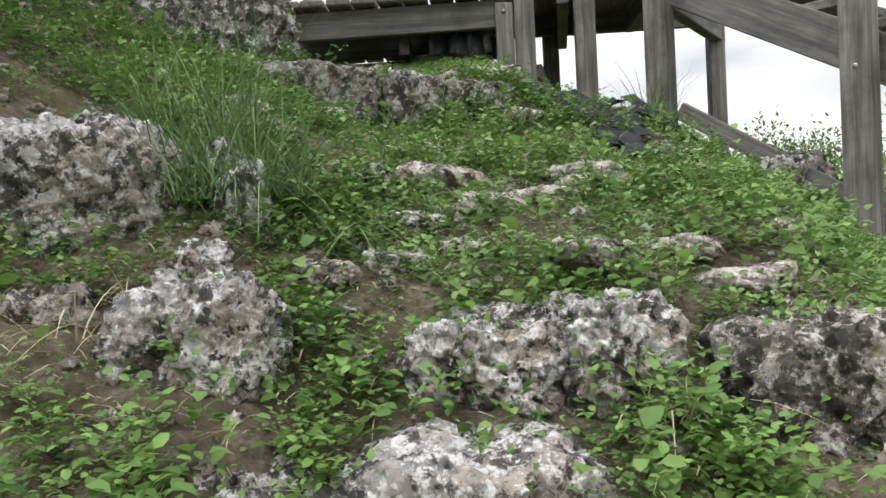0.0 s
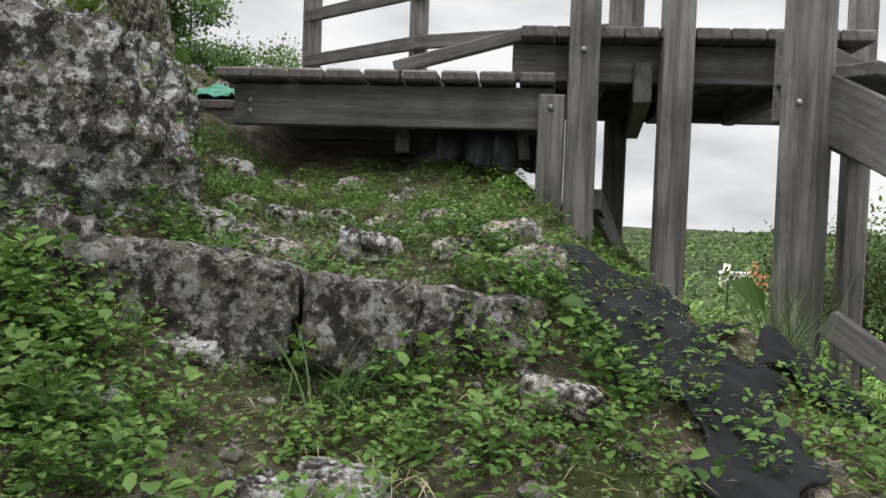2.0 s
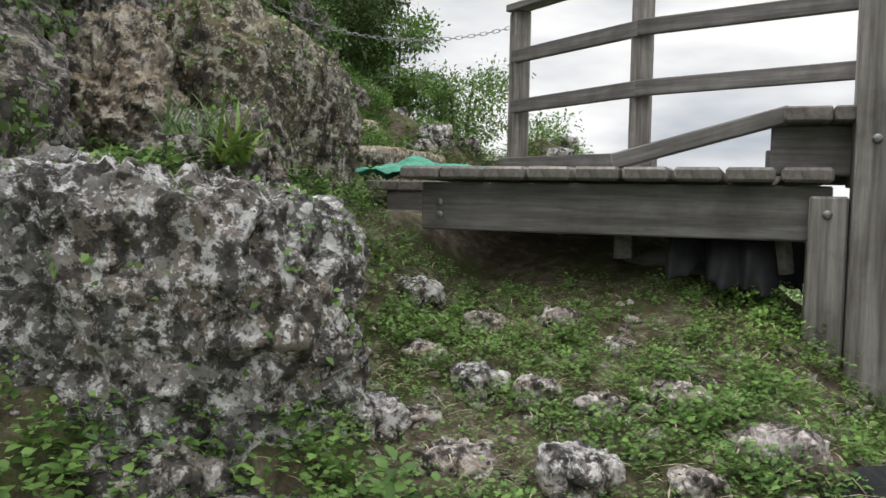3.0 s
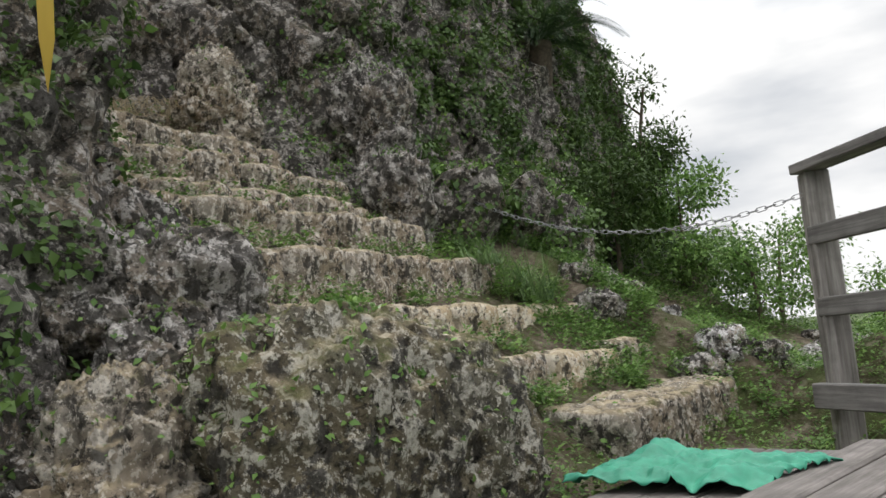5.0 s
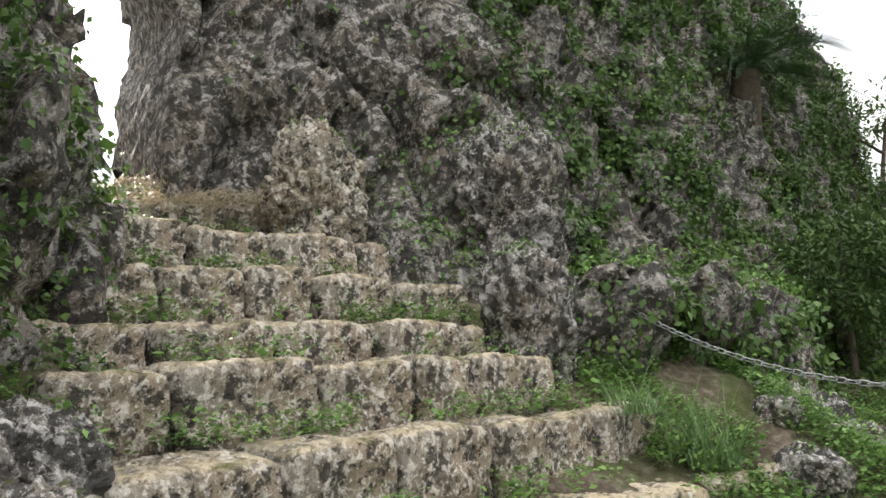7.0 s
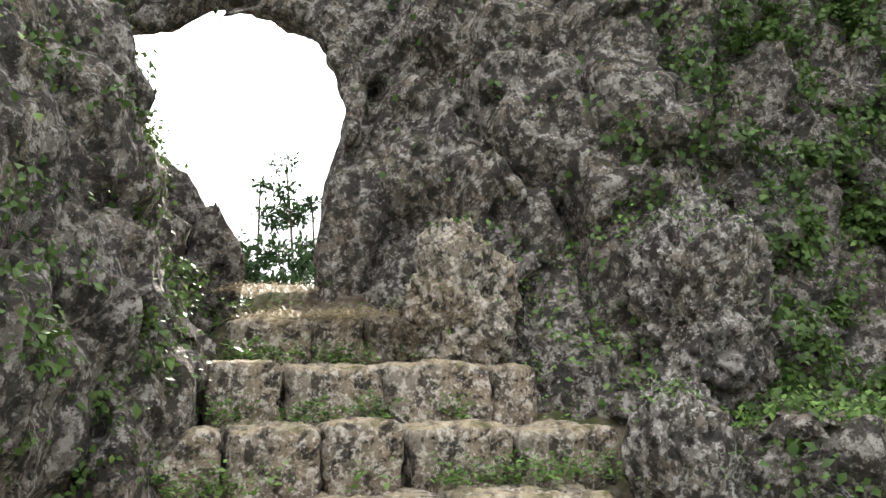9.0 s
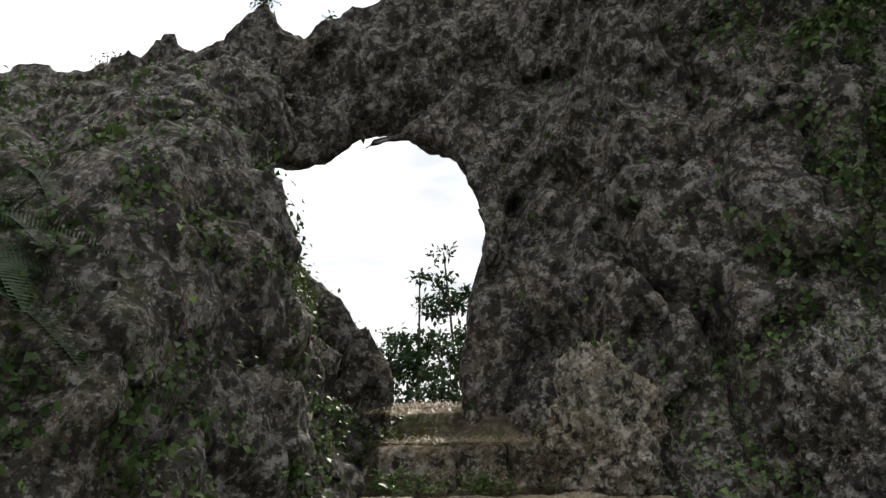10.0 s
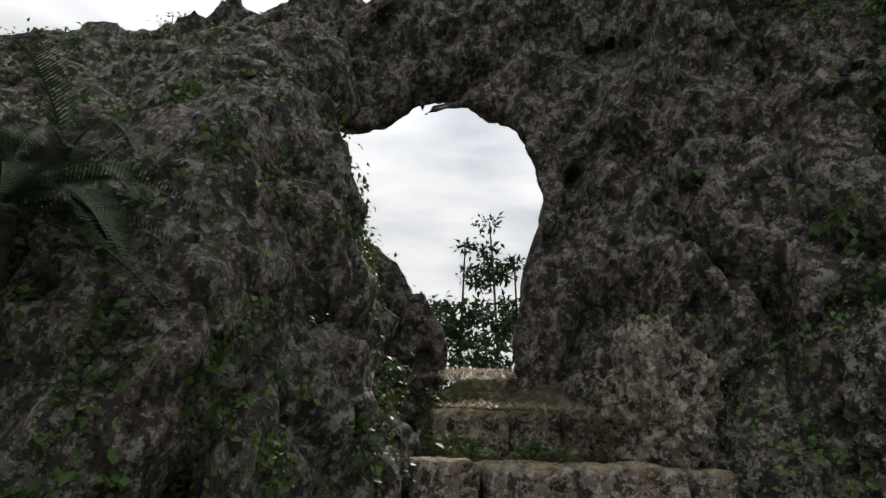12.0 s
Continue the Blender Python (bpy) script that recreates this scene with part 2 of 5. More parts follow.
def perlin(p):
    """Gradient noise at the rows of p, about -0.7 to 0.7."""
    i = np.floor(p).astype(np.int64)
    f = (p - i).astype(np.float32)
    u = f * f * f * (f * (f * 6 - 15) + 10)
    i &= 255
    total = 0
    for dx in (0, 1):
        wx = u[:, 0] if dx else 1 - u[:, 0]
        for dy in (0, 1):
            wy = u[:, 1] if dy else 1 - u[:, 1]
            for dz in (0, 1):
                wz = u[:, 2] if dz else 1 - u[:, 2]
                g = GRAD[PERM[PERM[PERM[i[:, 0] + dx] + i[:, 1] + dy] + i[:, 2] + dz]]
                total = total + wx * wy * wz * (g[:, 0] * (f[:, 0] - dx) + g[:, 1] * (f[:, 1] - dy) + g[:, 2] * (f[:, 2] - dz))
    return total


def fbm(p, scale, octaves=4, gain=0.5, shift=0.0):
    total, amp = 0, 1.0
    q = np.asarray(p, np.float64) * scale + shift + 100
    for _ in range(octaves):
        total = total + amp * perlin(q)
        q, amp = q * 2.03 + 17.3, amp * gain
    return total


def ridged(p, scale, octaves=4, shift=0.0):
    total, amp = 0, 1.0
    q = np.asarray(p, np.float64) * scale + shift + 100
    for _ in range(octaves):
        total = total + amp * (0.35 - np.abs(perlin(q)))
        q, amp = q * 2.1 + 9.1, amp * 0.5
    return total


JITTER = RNG.rand(256, 3)


def cells(p, scale):
    """Distance to the nearest of a field of scattered points, about 0 to 1."""
    q = np.asarray(p, np.float64) * scale + 100
    i = np.floor(q).astype(np.int64)
    best = np.full(len(q), 9.0)
    for ox, oy, oz in itertools.product((-1, 0, 1), repeat=3):
        k = i + (ox, oy, oz)
        c = k & 255
        spot = k + JITTER[PERM[PERM[PERM[c[:, 0]] + c[:, 1]] + c[:, 2]]]
        best = np.minimum(best, ((spot - q) ** 2).sum(1))
    return np.sqrt(best)


def unit(v):
    return v / np.maximum(np.linalg.norm(v, axis=-1, keepdims=True), 1e-9)


def smooth(a, b, x):
    t = np.clip((x - a) / (b - a), 0, 1)
    return t * t * (3 - 2 * t)


def mesh_np(name, verts, faces, mat, shade=True):
    me = bpy.data.meshes.new(name)
    verts, faces = np.asarray(verts, np.float32), np.asarray(faces, np.int32)
    n, k = faces.shape
    me.vertices.add(len(verts))
    me.vertices.foreach_set("co", verts.ravel())
    me.loops.add(n * k)
    me.loops.foreach_set("vertex_index", faces.ravel())
    me.polygons.add(n)
    me.polygons.foreach_set("loop_start", np.arange(n, dtype=np.int32) * k)
    me.polygons.foreach_set("use_smooth", np.full(n, shade))
    me.materials.append(mat)
    me.update(calc_edges=True)
    return me


def grid_faces(nu, nv, wrap=False):
    a = np.arange(nu * nv).reshape(nu, nv)
    if wrap:
        a = np.concatenate([a, a[:, :1]], axis=1)
    return np.stack([a[:-1, :-1], a[1:, :-1], a[1:, 1:], a[:-1, 1:]], -1).reshape(-1, 4)


def part(name, data, parent, label="", m=None):
    """One mesh as a part of a thing."""
    ob = new(name, data)
    ob.parent = parent
    if m is not None:
        ob.matrix_local = m
    if label:
        ob["label"] = label
    return ob


def thing(name, label, category, group="", at=(0, 0, 0), data=None, kind="", rz=0.0):
    ob = new(name, data)
    ob.location, ob.rotation_euler = at, (0, 0, radians(rz))
    return tagged(ob, label, category, group, kind)


# ---- ground ----
def ground_z(x, y):
    """The hillside: a stony slope that climbs to the deck, the ramp under the steps, and the fall to the plain."""
    x, y = np.asarray(x, float), np.asarray(y, float)
    z = np.interp(y, [-60, -20, -6, -2, 0, 1, 2, 2.4, 2.9, 3.4, 3.9, 4.75, 5.2, 6, 7, 8, 9.5, 11, 14, 20, 40, 100],
                  [-26, -11, -4.2, -2.2, -1.3, -0.80, -0.22, -0.07, 0.07, 0.19, 0.36, 0.74, 0.86, 1.08, 1.26, 1.42, 1.5, 0.9, -1.5, -6, -14, -26])
    row = smooth(-1.3, -0.9, x) * (1 - smooth(0.30, 0.55, x))
    z = z + row * (0.10 * smooth(4.0, 4.12, y) * (1 - smooth(4.2, 5.0, y)))
    relu = lambda q: np.maximum(q, 0)
    z = z - 0.16 * relu(x - 0.5) - 0.50 * relu(x - 1.05) - 0.5 * relu(np.minimum(x, 30) - 2.6)
    z = z - 0.6 * relu(np.minimum(x, 6) - 0.2) * smooth(4.3, 5.2, y) - 1.1 * relu(np.minimum(y, 14) - 6.0) * smooth(-0.3, 0.7, x)
    start = np.interp(y, [3.8, 4.8], [-0.15, -0.9])
    left = np.minimum(relu(start - x), 3.2)
    z = z + 0.40 * left + 0.40 * np.minimum(relu(-1.0 - x), 2.4)
    ramp_z = np.interp(-x, [1.4, 1.85, 2.35, 2.7, 3.05, 3.4, 3.7, 4.1, 4.5, 4.9, 5.4, 6.2, 7, 10, 20],
                       [1.28, 1.42, 1.66, 1.90, 2.16, 2.42, 2.62, 2.82, 3.08, 3.40, 3.84, 3.92, 3.8, 2.6, 0.0])
    side = 1.45 + 0.36 * np.clip(-x - 1.8, 0, 3.0)
    w = smooth(5.3, 6.0, y) * (1 - smooth(8.4, 9.4, y)) * smooth(-1.3, -1.9, x)
    z = z * (1 - w) + ramp_z * w
    w2 = smooth(8.4, 9.4, y) * smooth(-1.3, -1.9, x) * (1 - smooth(10.5, 14, y))
    z = z * (1 - w2) + side * w2
    under = smooth(5.4, 5.8, y) * (1 - smooth(8.2, 9.0, y)) * smooth(-2.2, -1.6, x) * (1 - smooth(-0.3, 0.3, x))
    z = z * (1 - under) + np.minimum(z, 1.27) * under
    behind = smooth(-6.6, -9.0, x) * (1 - smooth(10, 15, y))
    z = z * (1 - behind) + behind * np.interp(-x, [6, 9, 16, 30, 80], [3.6, 3.0, 1.0, -4, -26])
    z = z - 0.16 * np.exp(-((x + 0.95) / 0.34) ** 2 - ((y - 1.98) / 0.24) ** 2)
    far = np.hypot(x, y - 4)
    z = np.maximum(z, -34)
    plain = -30 + 0 * x
    return np.where(far > 60, z + (plain - z) * smooth(60, 140, far), z)


def graded(lo, hi, step, reach):
    inner = np.arange(lo, hi + step / 2, step)
    grow = step * np.cumsum(1.16 ** np.arange(1, 200))
    grow = grow[grow < reach]
    return np.concatenate([lo - grow[::-1], inner, hi + grow])


def relief(x, y):
    p = np.stack([x.ravel(), y.ravel(), 0 * x.ravel()], 1)
    near = np.exp(-(np.hypot(x, y - 4) / 14) ** 2).ravel()
    n = near * (0.07 * fbm(p, 1.3, 3) + 0.045 * fbm(p, 4.5, 4, 0.6))
    far = smooth(80, 700, np.hypot(x, y).ravel())
    n = n + far * (20 * fbm(p, 0.004, 4) + smooth(500, 1800, np.hypot(x, y).ravel()) * (18 + 16 * fbm(p, 0.0016, 3)))
    return n.reshape(x.shape)


gx, gy = np.meshgrid(graded(-5.0, 3.0, 0.055, 3500), graded(-0.5, 10.0, 0.055, 3500), indexing="ij")
gz = ground_z(gx, gy) + relief(gx, gy)
ground = tagged(new("ground", mesh_np("ground", np.stack([gx, gy, gz], -1).reshape(-1, 3), grid_faces(*gx.shape), SOIL)),
                "dark soil and moss hillside with fields far below", "ground", kind="structure")
ground.data.materials.append(FIELD)
centres = np.stack([gx[:-1, :-1], gy[:-1, :-1]], -1).reshape(-1, 2)
ground.data.polygons.foreach_set("material_index", (np.hypot(centres[:, 0], centres[:, 1] - 4) > 25).astype(np.int32))
HEIGHT_X, HEIGHT_Y = gx[:, 0], gy[0]


def on_ground(x, y):
    """Height of the finished ground sheet."""
    x, y = np.asarray(x, float), np.asarray(y, float)
    i = np.clip(np.searchsorted(HEIGHT_X, x) - 1, 0, len(HEIGHT_X) - 2)
    j = np.clip(np.searchsorted(HEIGHT_Y, y) - 1, 0, len(HEIGHT_Y) - 2)
    u = (x - HEIGHT_X[i]) / (HEIGHT_X[i + 1] - HEIGHT_X[i])
    v = (y - HEIGHT_Y[j]) / (HEIGHT_Y[j + 1] - HEIGHT_Y[j])
    return (gz[i, j] * (1 - u) * (1 - v) + gz[i + 1, j] * u * (1 - v) + gz[i, j + 1] * (1 - u) * v + gz[i + 1, j + 1] * u * v)


# ---- cliff with the rock gate ----
def surface_nets(f, origin, h):
    """A mesh of quads where the field f changes sign."""
    neg = f < 0
    nx, ny, nz = f.shape
    total, count = np.zeros((nx - 1, ny - 1, nz - 1, 3), np.float32), np.zeros((nx - 1, ny - 1, nz - 1), np.float32)
    corner = lambda a, d: a[d[0]:nx - 1 + d[0], d[1]:ny - 1 + d[1], d[2]:nz - 1 + d[2]]
    for axis in range(3):
        for a in (0, 1):
            for b in (0, 1):
                lo = [a, b]
                lo.insert(axis, 0)
                hi = [a, b]
                hi.insert(axis, 1)
                f0, f1 = corner(f, lo), corner(f, hi)
                cross = corner(neg, lo) != corner(neg, hi)
                t = np.where(cross, f0 / np.where(cross, f0 - f1, 1), 0)
                for k in range(3):
                    total[..., k] += np.where(cross, (t if k == axis else lo[k]), 0)
                count += cross
    live = count > 0
    index = np.full(live.shape, -1, np.int64)
    index[live] = np.arange(live.sum())
    cell = np.argwhere(live)
    verts = (cell + total[live] / count[live][:, None]) * h + np.asarray(origin)
    faces = []
    for axis in range(3):
        s0 = [slice(1, -1)] * 3
        s1 = [slice(1, -1)] * 3
        s0[axis], s1[axis] = slice(0, -1), slice(1, None)
        a, b = neg[tuple(s0)], neg[tuple(s1)]
        for flip in (False, True):
            e = np.argwhere((a & ~b) if not flip else (~a & b))
            e = e + np.array([0 if k == axis else 1 for k in range(3)])
            u, v = [k for k in range(3) if k != axis]
            du, dv = np.eye(3, dtype=int)[u], np.eye(3, dtype=int)[v]
            q = [e - du - dv, e - dv, e, e - du]
            q = np.stack([index[tuple(p.T)] for p in q], 1)
            if flip ^ (axis == 1):
                q = q[:, ::-1]
            faces.append(q)
    faces = np.concatenate(faces)
    return verts, faces[(faces >= 0).all(1)]


def inside_polygon(y, z, points):
    """Signed distance to a closed outline, negative inside."""
    pts = np.asarray(points, float)
    d, inside = np.full(y.shape, 1e9), np.zeros(y.shape, bool)
    for (ay, az), (by, bz) in zip(pts, np.roll(pts, -1, 0)):
        ey, ez = by - ay, bz - az
        t = np.clip(((y - ay) * ey + (z - az) * ez) / (ey * ey + ez * ez), 0, 1)
        d = np.minimum(d, np.hypot(y - ay - t * ey, z - az - t * ez))
        crossing = ((az > z) != (bz > z)) & (y < ey * (z - az) / (ez if ez else 1e-9) + ay)
        inside ^= crossing
    return np.where(inside, -d, d)


def blend_min(a, b, k):
    t = np.clip(0.5 + 0.5 * (b - a) / k, 0, 1)
    return b * (1 - t) + a * t - k * t * (1 - t)


HOLE = [(4.98, 5.46), (5.20, 5.42), (5.34, 5.42), (5.50, 5.53), (5.72, 5.63), (5.90, 5.62), (6.06, 5.55), (6.26, 5.44), (6.32, 5.24),
        (6.38, 5.06), (6.41, 4.90), (6.37, 4.68), (6.32, 4.5), (6.27, 4.3), (6.26, 3.7), (5.80, 3.7), (5.84, 4.05), (5.72, 4.26), (5.52, 4.52),
        (5.32, 4.66), (5.16, 4.76), (5.10, 4.98), (5.04, 5.17)]


def cliff():
    h = 0.055
    lo, hi = np.array([-8.8, 1.2, 1.0]), np.array([-1.5, 15.0, 9.2])
    n = ((hi - lo) / h).astype(int)
    x, y, z = np.meshgrid(*[lo[k] + h * np.arange(n[k]) for k in range(3)], indexing="ij")
    p = np.stack([x.ravel(), y.ravel(), z.ravel()], 1)
    rough = 0.34 * fbm(p[::1], 0.55, 1).reshape(x.shape)
    # the wall beside and over the steps
    face = np.interp(y, [4.0, 5.5, 6.6, 7.2, 8.2, 9.9, 11.6, 13.5], [-5.5, -5.6, -5.55, -5.05, -4.80, -4.95, -5.2, -5.8])
    face = face - 0.16 * (z - 4.2) + 0.25 * np.clip(3.9 - z, 0, 1.2)
    wall = x - face
    top = np.interp(y, [1, 2.5, 3.05, 3.5, 4.3, 5.2, 5.4, 5.8, 6.2, 6.8, 7.0, 7.3, 9, 12.2, 13.4, 14.4], [5.5, 5.9, 6.15, 6.3, 6.5, 6.72, 6.88, 7.0, 7.02, 6.95, 7.2, 7.7, 8.5, 8.4, 7.6, 4.5])
    wall = np.maximum(wall, z - top - 0.2 * rough)
    back = np.interp(y, [6.0, 6.45, 7.5], [-7.0, -8.3, -8.4]) - 0.25 * np.clip(6 - y, 0, 9)
    wall = np.maximum(wall, back - x)
    # the lower bastion that holds the chain
    ledge = np.maximum(np.maximum(x - np.interp(y, [7.2, 7.8, 8.3, 9.7, 10.4], [-4.4, -4.0, -3.72, -3.75, -4.4]), z - np.interp(y, [7.3, 8, 9.9], [2.92, 3.0, 3.02])), 7.95 - y)
    ledge = np.maximum(ledge, y - 10.3)
    solid = blend_min(wall, ledge, 0.18)
    # the rock left of the steps
    bank = np.interp(-x, [1.5, 2.1, 2.6, 3.2, 3.9, 4.6, 5.2, 5.8, 7.5], [4.3, 4.7, 5.08, 5.30, 5.68, 5.74, 5.72, 5.4, 5.0])
    bank = bank - 0.26 * np.clip(z - 3.4, 0, 2.6)
    left = y - bank
    left_top = np.interp(-x, [1.5, 2.0, 2.4, 2.9, 3.4, 4.0, 4.6, 5.2, 6.0], [1.3, 1.85, 2.6, 3.7, 4.55, 5.1, 5.5, 5.9, 6.2])
    left = np.maximum(left, z - left_top - 0.15 * rough)
    left = np.maximum(left, -7.0 - x)
    solid = blend_min(solid, left, 0.15)
    band = np.abs(solid) < 0.6
    q = p[band.ravel()]
    tall = q * np.array([1.0, 1.0, 0.5])
    clefts = smooth(0.10, 0.0, np.abs(perlin(tall * 1.15 + 31.0))) + 0.6 * smooth(0.09, 0.0, np.abs(perlin(q * 1.9 + 57.0)))
    clefts = clefts * smooth(0.1, 0.8, top[band] - q[:, 2])
    solid[band] -= 0.26 * fbm(tall, 0.8, 3) + 0.30 * ridged(tall, 1.5, 4) + 0.08 * fbm(q, 5.0, 2) - 0.05 - 0.16 * clefts
    flare, deeper = np.clip(x + 5.6, 0, 0.9), np.clip(x + 5.6, -1.8, 0.9)
    hole = inside_polygon(y - 0.24 * deeper * np.clip(6.4 - y, 0, 2), z + 0.38 * np.minimum(x + 5.6, 0) * smooth(4.1, 5.1, z) + 0.2 * flare * np.clip(z - 3.5, 0, 3), HOLE) - 0.12 * np.clip(-5.9 - x, 0, 1.5)
    band = np.abs(hole) < 0.2
    hole[band] += 0.06 * fbm(p[band.ravel()], 2.8, 3)
    hole = np.where(x < -4.6, hole, 1.0)
    solid = np.maximum(solid, -hole)
    solid = np.maximum(solid, np.maximum(lo[0] + 2 * h - x, z - hi[2] + 2 * h))
    solid = np.maximum(solid, x - hi[0] + 3 * h)
    solid = np.maximum(solid, np.maximum(lo[1] + 2 * h - y, y - hi[1] + 3 * h))
    verts, faces = surface_nets(solid.astype(np.float32), lo, h)
    holes = smooth(0.42, 0.12, cells(verts + 0.1 * fbm(verts, 3.0, 2)[:, None], 5.5)) * smooth(-0.15, 0.15, fbm(verts, 1.3, 2, 0.5, 60.0))
    at_gate = (verts[:, 1] > 4.5) & (verts[:, 1] < 6.8) & (verts[:, 2] > 3.8) & (verts[:, 2] < 6.1) & (verts[:, 0] < -4.8)
    holes = np.where(at_gate, 0.2, 1.0) * holes
    nudge = (0.08 * fbm(verts, 4.5, 3, 0.6) + 0.09 * ridged(verts, 3.2, 4) - 0.09 * holes)[:, None] * np.array([1, 0.5, 0.25])
    return verts + nudge, faces


CLIFF_V, CLIFF_F = cliff()
cliff_mesh = mesh_np("cliff", CLIFF_V, CLIFF_F, ROCK)
tagged(new("rock_cliff", cliff_mesh), "grey pitted limestone cliff with a natural rock gate", "cliff", kind="structure")
print("cliff", len(CLIFF_V), len(CLIFF_F))


# ---- boulders and stones ----
def sphere_grid(nu, nv):
    u, v = np.meshgrid(np.linspace(0, np.pi, nu), np.linspace(0, 2 * np.pi, nv, endpoint=False), indexing="ij")
    return np.stack([np.sin(u) * np.cos(v), np.sin(u) * np.sin(v), np.cos(u)], -1).reshape(-1, 3), grid_faces(nu, nv, True)


def rock_mesh(name, size, seed, mat, boxy=0.5, lumps=0.22, detail=48):
    d, faces = sphere_grid(detail, detail * 2)
    power = 2 + 4 * boxy
    r = 1 / (np.abs(d) ** power).sum(1) ** (1 / power)
    p = d * r[:, None]
    s = np.array(size) / 2
    q = p * s
    k = float(max(s))
    off = lumps * (1.1 * fbm(q / k, 1.3, 2, 0.5, seed * 3.7) + 0.7 * ridged(q / k, 2.6, 4, seed * 5.1) + 0.25 * fbm(q / k, 9, 3, 0.6, seed))
    q = q * (1 + off)[:, None]
    web = 0.15 * min(k, 0.45) * ridged(q, 7.0, 3, seed * 2.3) + 0.035 * min(1, 3 * k) * ridged(q, 19.0, 2, seed * 1.7) + 0.08 * min(k, 0.45) * fbm(q, 4.0, 3, 0.6, seed)
    fit = 1.0 if k < 0.36 else 0.62
    bent = q + 0.02 * fbm(q, 14.0, 2, 0.5, seed)[:, None] + seed * 3.1
    open_side = smooth(-0.12, 0.12, fbm(q, 4.0 / (k + 0.2), 2, 0.5, seed * 1.3))
    web = web - (0.3 if mat is LICHEN or mat is MOSSY else 1.0) * fit ** -1 * (0.026 * smooth(0.55, 0.16, cells(bent, 24 * fit)) * open_side + 0.010 * smooth(0.5, 0.2, cells(bent, 46 * fit)))
    q = q + unit(q / s) * web[:, None]
    return mesh_np(name, q, faces, mat)


def boulder(name, at, size, seed, mat, label, boxy=0.5, lumps=0.22, rz=0.0, tilt=0.0, category="boulder", group="", detail=48):
    ob = thing(name, label, category, group, at, rock_mesh(name, size, seed, mat, boxy, lumps, detail), rz=rz)
    ob.rotation_euler = (radians(tilt), radians(tilt * 0.6), radians(rz))
    return ob


def block_mesh(name, size, seed, mat, wear=0.02, n=(14, 8, 8)):
    """A squared stone with worn, rounded edges."""
    d, faces = sphere_grid(30, 62)
    r = 1 / (np.abs(d) ** 11).sum(1) ** (1 / 11)
    q = d * r[:, None] * np.array(size) / 2
    near = q + seed * 7.3
    off = wear * (1.1 * fbm(near, 3.0, 2) + 0.8 * ridged(near, 8.0, 3) + 0.5 * fbm(near, 22, 2) - 0.15 - 0.6 * smooth(0.5, 0.15, cells(near, 15)) * (fbm(near, 4.0, 2, 0.5, 3.0) > 0))
    nrm = d / np.linalg.norm(d, axis=1)[:, None]
    return mesh_np(name, q + nrm * off[:, None], faces, mat)


STONES = [(-0.06, 3.55, 0.13), (0.18, 3.47, 0.12), (0.4, 3.91, 0.14), (0.51, 3.36, 0.1), (-0.52, 3.82, 0.09), (0.07, 2.91, 0.19), (-0.23, 2.81, 0.14),
          (0.53, 2.89, 0.15), (-0.6, 3.53, 0.06), (0.0, 3.1, 0.09), (-0.74, 3.22, 0.14), (-0.57, 2.96, 0.13), (-0.19, 3.47, 0.08), (0.22, 2.61, 0.15),
          (0.39, 2.69, 0.13), (0.56, 2.76, 0.13), (-0.01, 2.43, 0.13), (0.45, 2.08, 0.15), (0.7, 2.18, 0.11), (0.8, 2.06, 0.15), (-0.04, 2.12, 0.09), (-0.2, 2.01, 0.1)]
STONES += [(0.14, 2.2, 0.08), (1.07, 2.51, 0.09), (-1.0, 5.42, 0.1), (-0.7, 5.31, 0.09), (-0.45, 5.39, 0.08), (-0.82, 5.04, 0.09), (-0.6, 4.95, 0.1), (-0.4, 4.91, 0.1),
           (-0.2, 4.85, 0.08), (0.01, 4.91, 0.09), (-0.76, 4.49, 0.12), (-0.22, 5.26, 0.06), (0.35, 4.42, 0.11), (-0.5, 4.5, 0.1), (-0.19, 4.48, 0.12), (0.08, 4.46, 0.08),
           (0.25, 4.69, 0.12), (-0.67, 4.65, 0.06)]


# squared row across the slope
row = thing("stone_row", "row of grey squared limestone blocks across the slope", "stone kerb")
for k, (bx, by, bz, w, hh) in enumerate([(-0.60, 4.02, 0.555, 0.62, 0.28), (-0.14, 4.11, 0.51, 0.30, 0.25), (0.17, 4.19, 0.47, 0.36, 0.26)]):
    ob = part("block", block_mesh("kerb_block", (w, 0.34, hh), 11 + k, KERB, 0.035), row)
    ob.location, ob.rotation_euler = (bx, by, bz), (radians(-6), radians(5), radians(7))
boulder("boulder", (-1.36, 4.36, 0.93), (0.98, 0.78, 0.84), 1, LICHEN, "large grey boulder with white and black lichen", 0.4, 0.22, 20, group="boulders by the path", detail=120)
boulder("boulder", (-1.02, 4.00, 0.60), (0.34, 0.30, 0.32), 2, BOULDER, "small dark pitted boulder beside the block row", 0.4, 0.3, 0, group="boulders by the path")
boulder("boulder", (-1.92, 5.58, 1.50), (0.70, 1.0, 1.02), 3, MOSSY, "large dark mossy boulder with a flat worn top", 0.75, 0.17, 8, group="boulders by the path", detail=120)
boulder("boulder", (-2.04, 4.98, 1.58), (0.46, 0.48, 0.62), 4, BLOCK, "pale pitted boulder with white crusts", 0.25, 0.42, 15, group="boulders by the path", detail=110)
boulder("boulder", (-1.52, 4.88, 1.38), (0.38, 0.56, 0.38), 5, BOULDER, "low grey rock at the boulders' foot", 0.2, 0.45, 40, group="boulders by the path", detail=60)
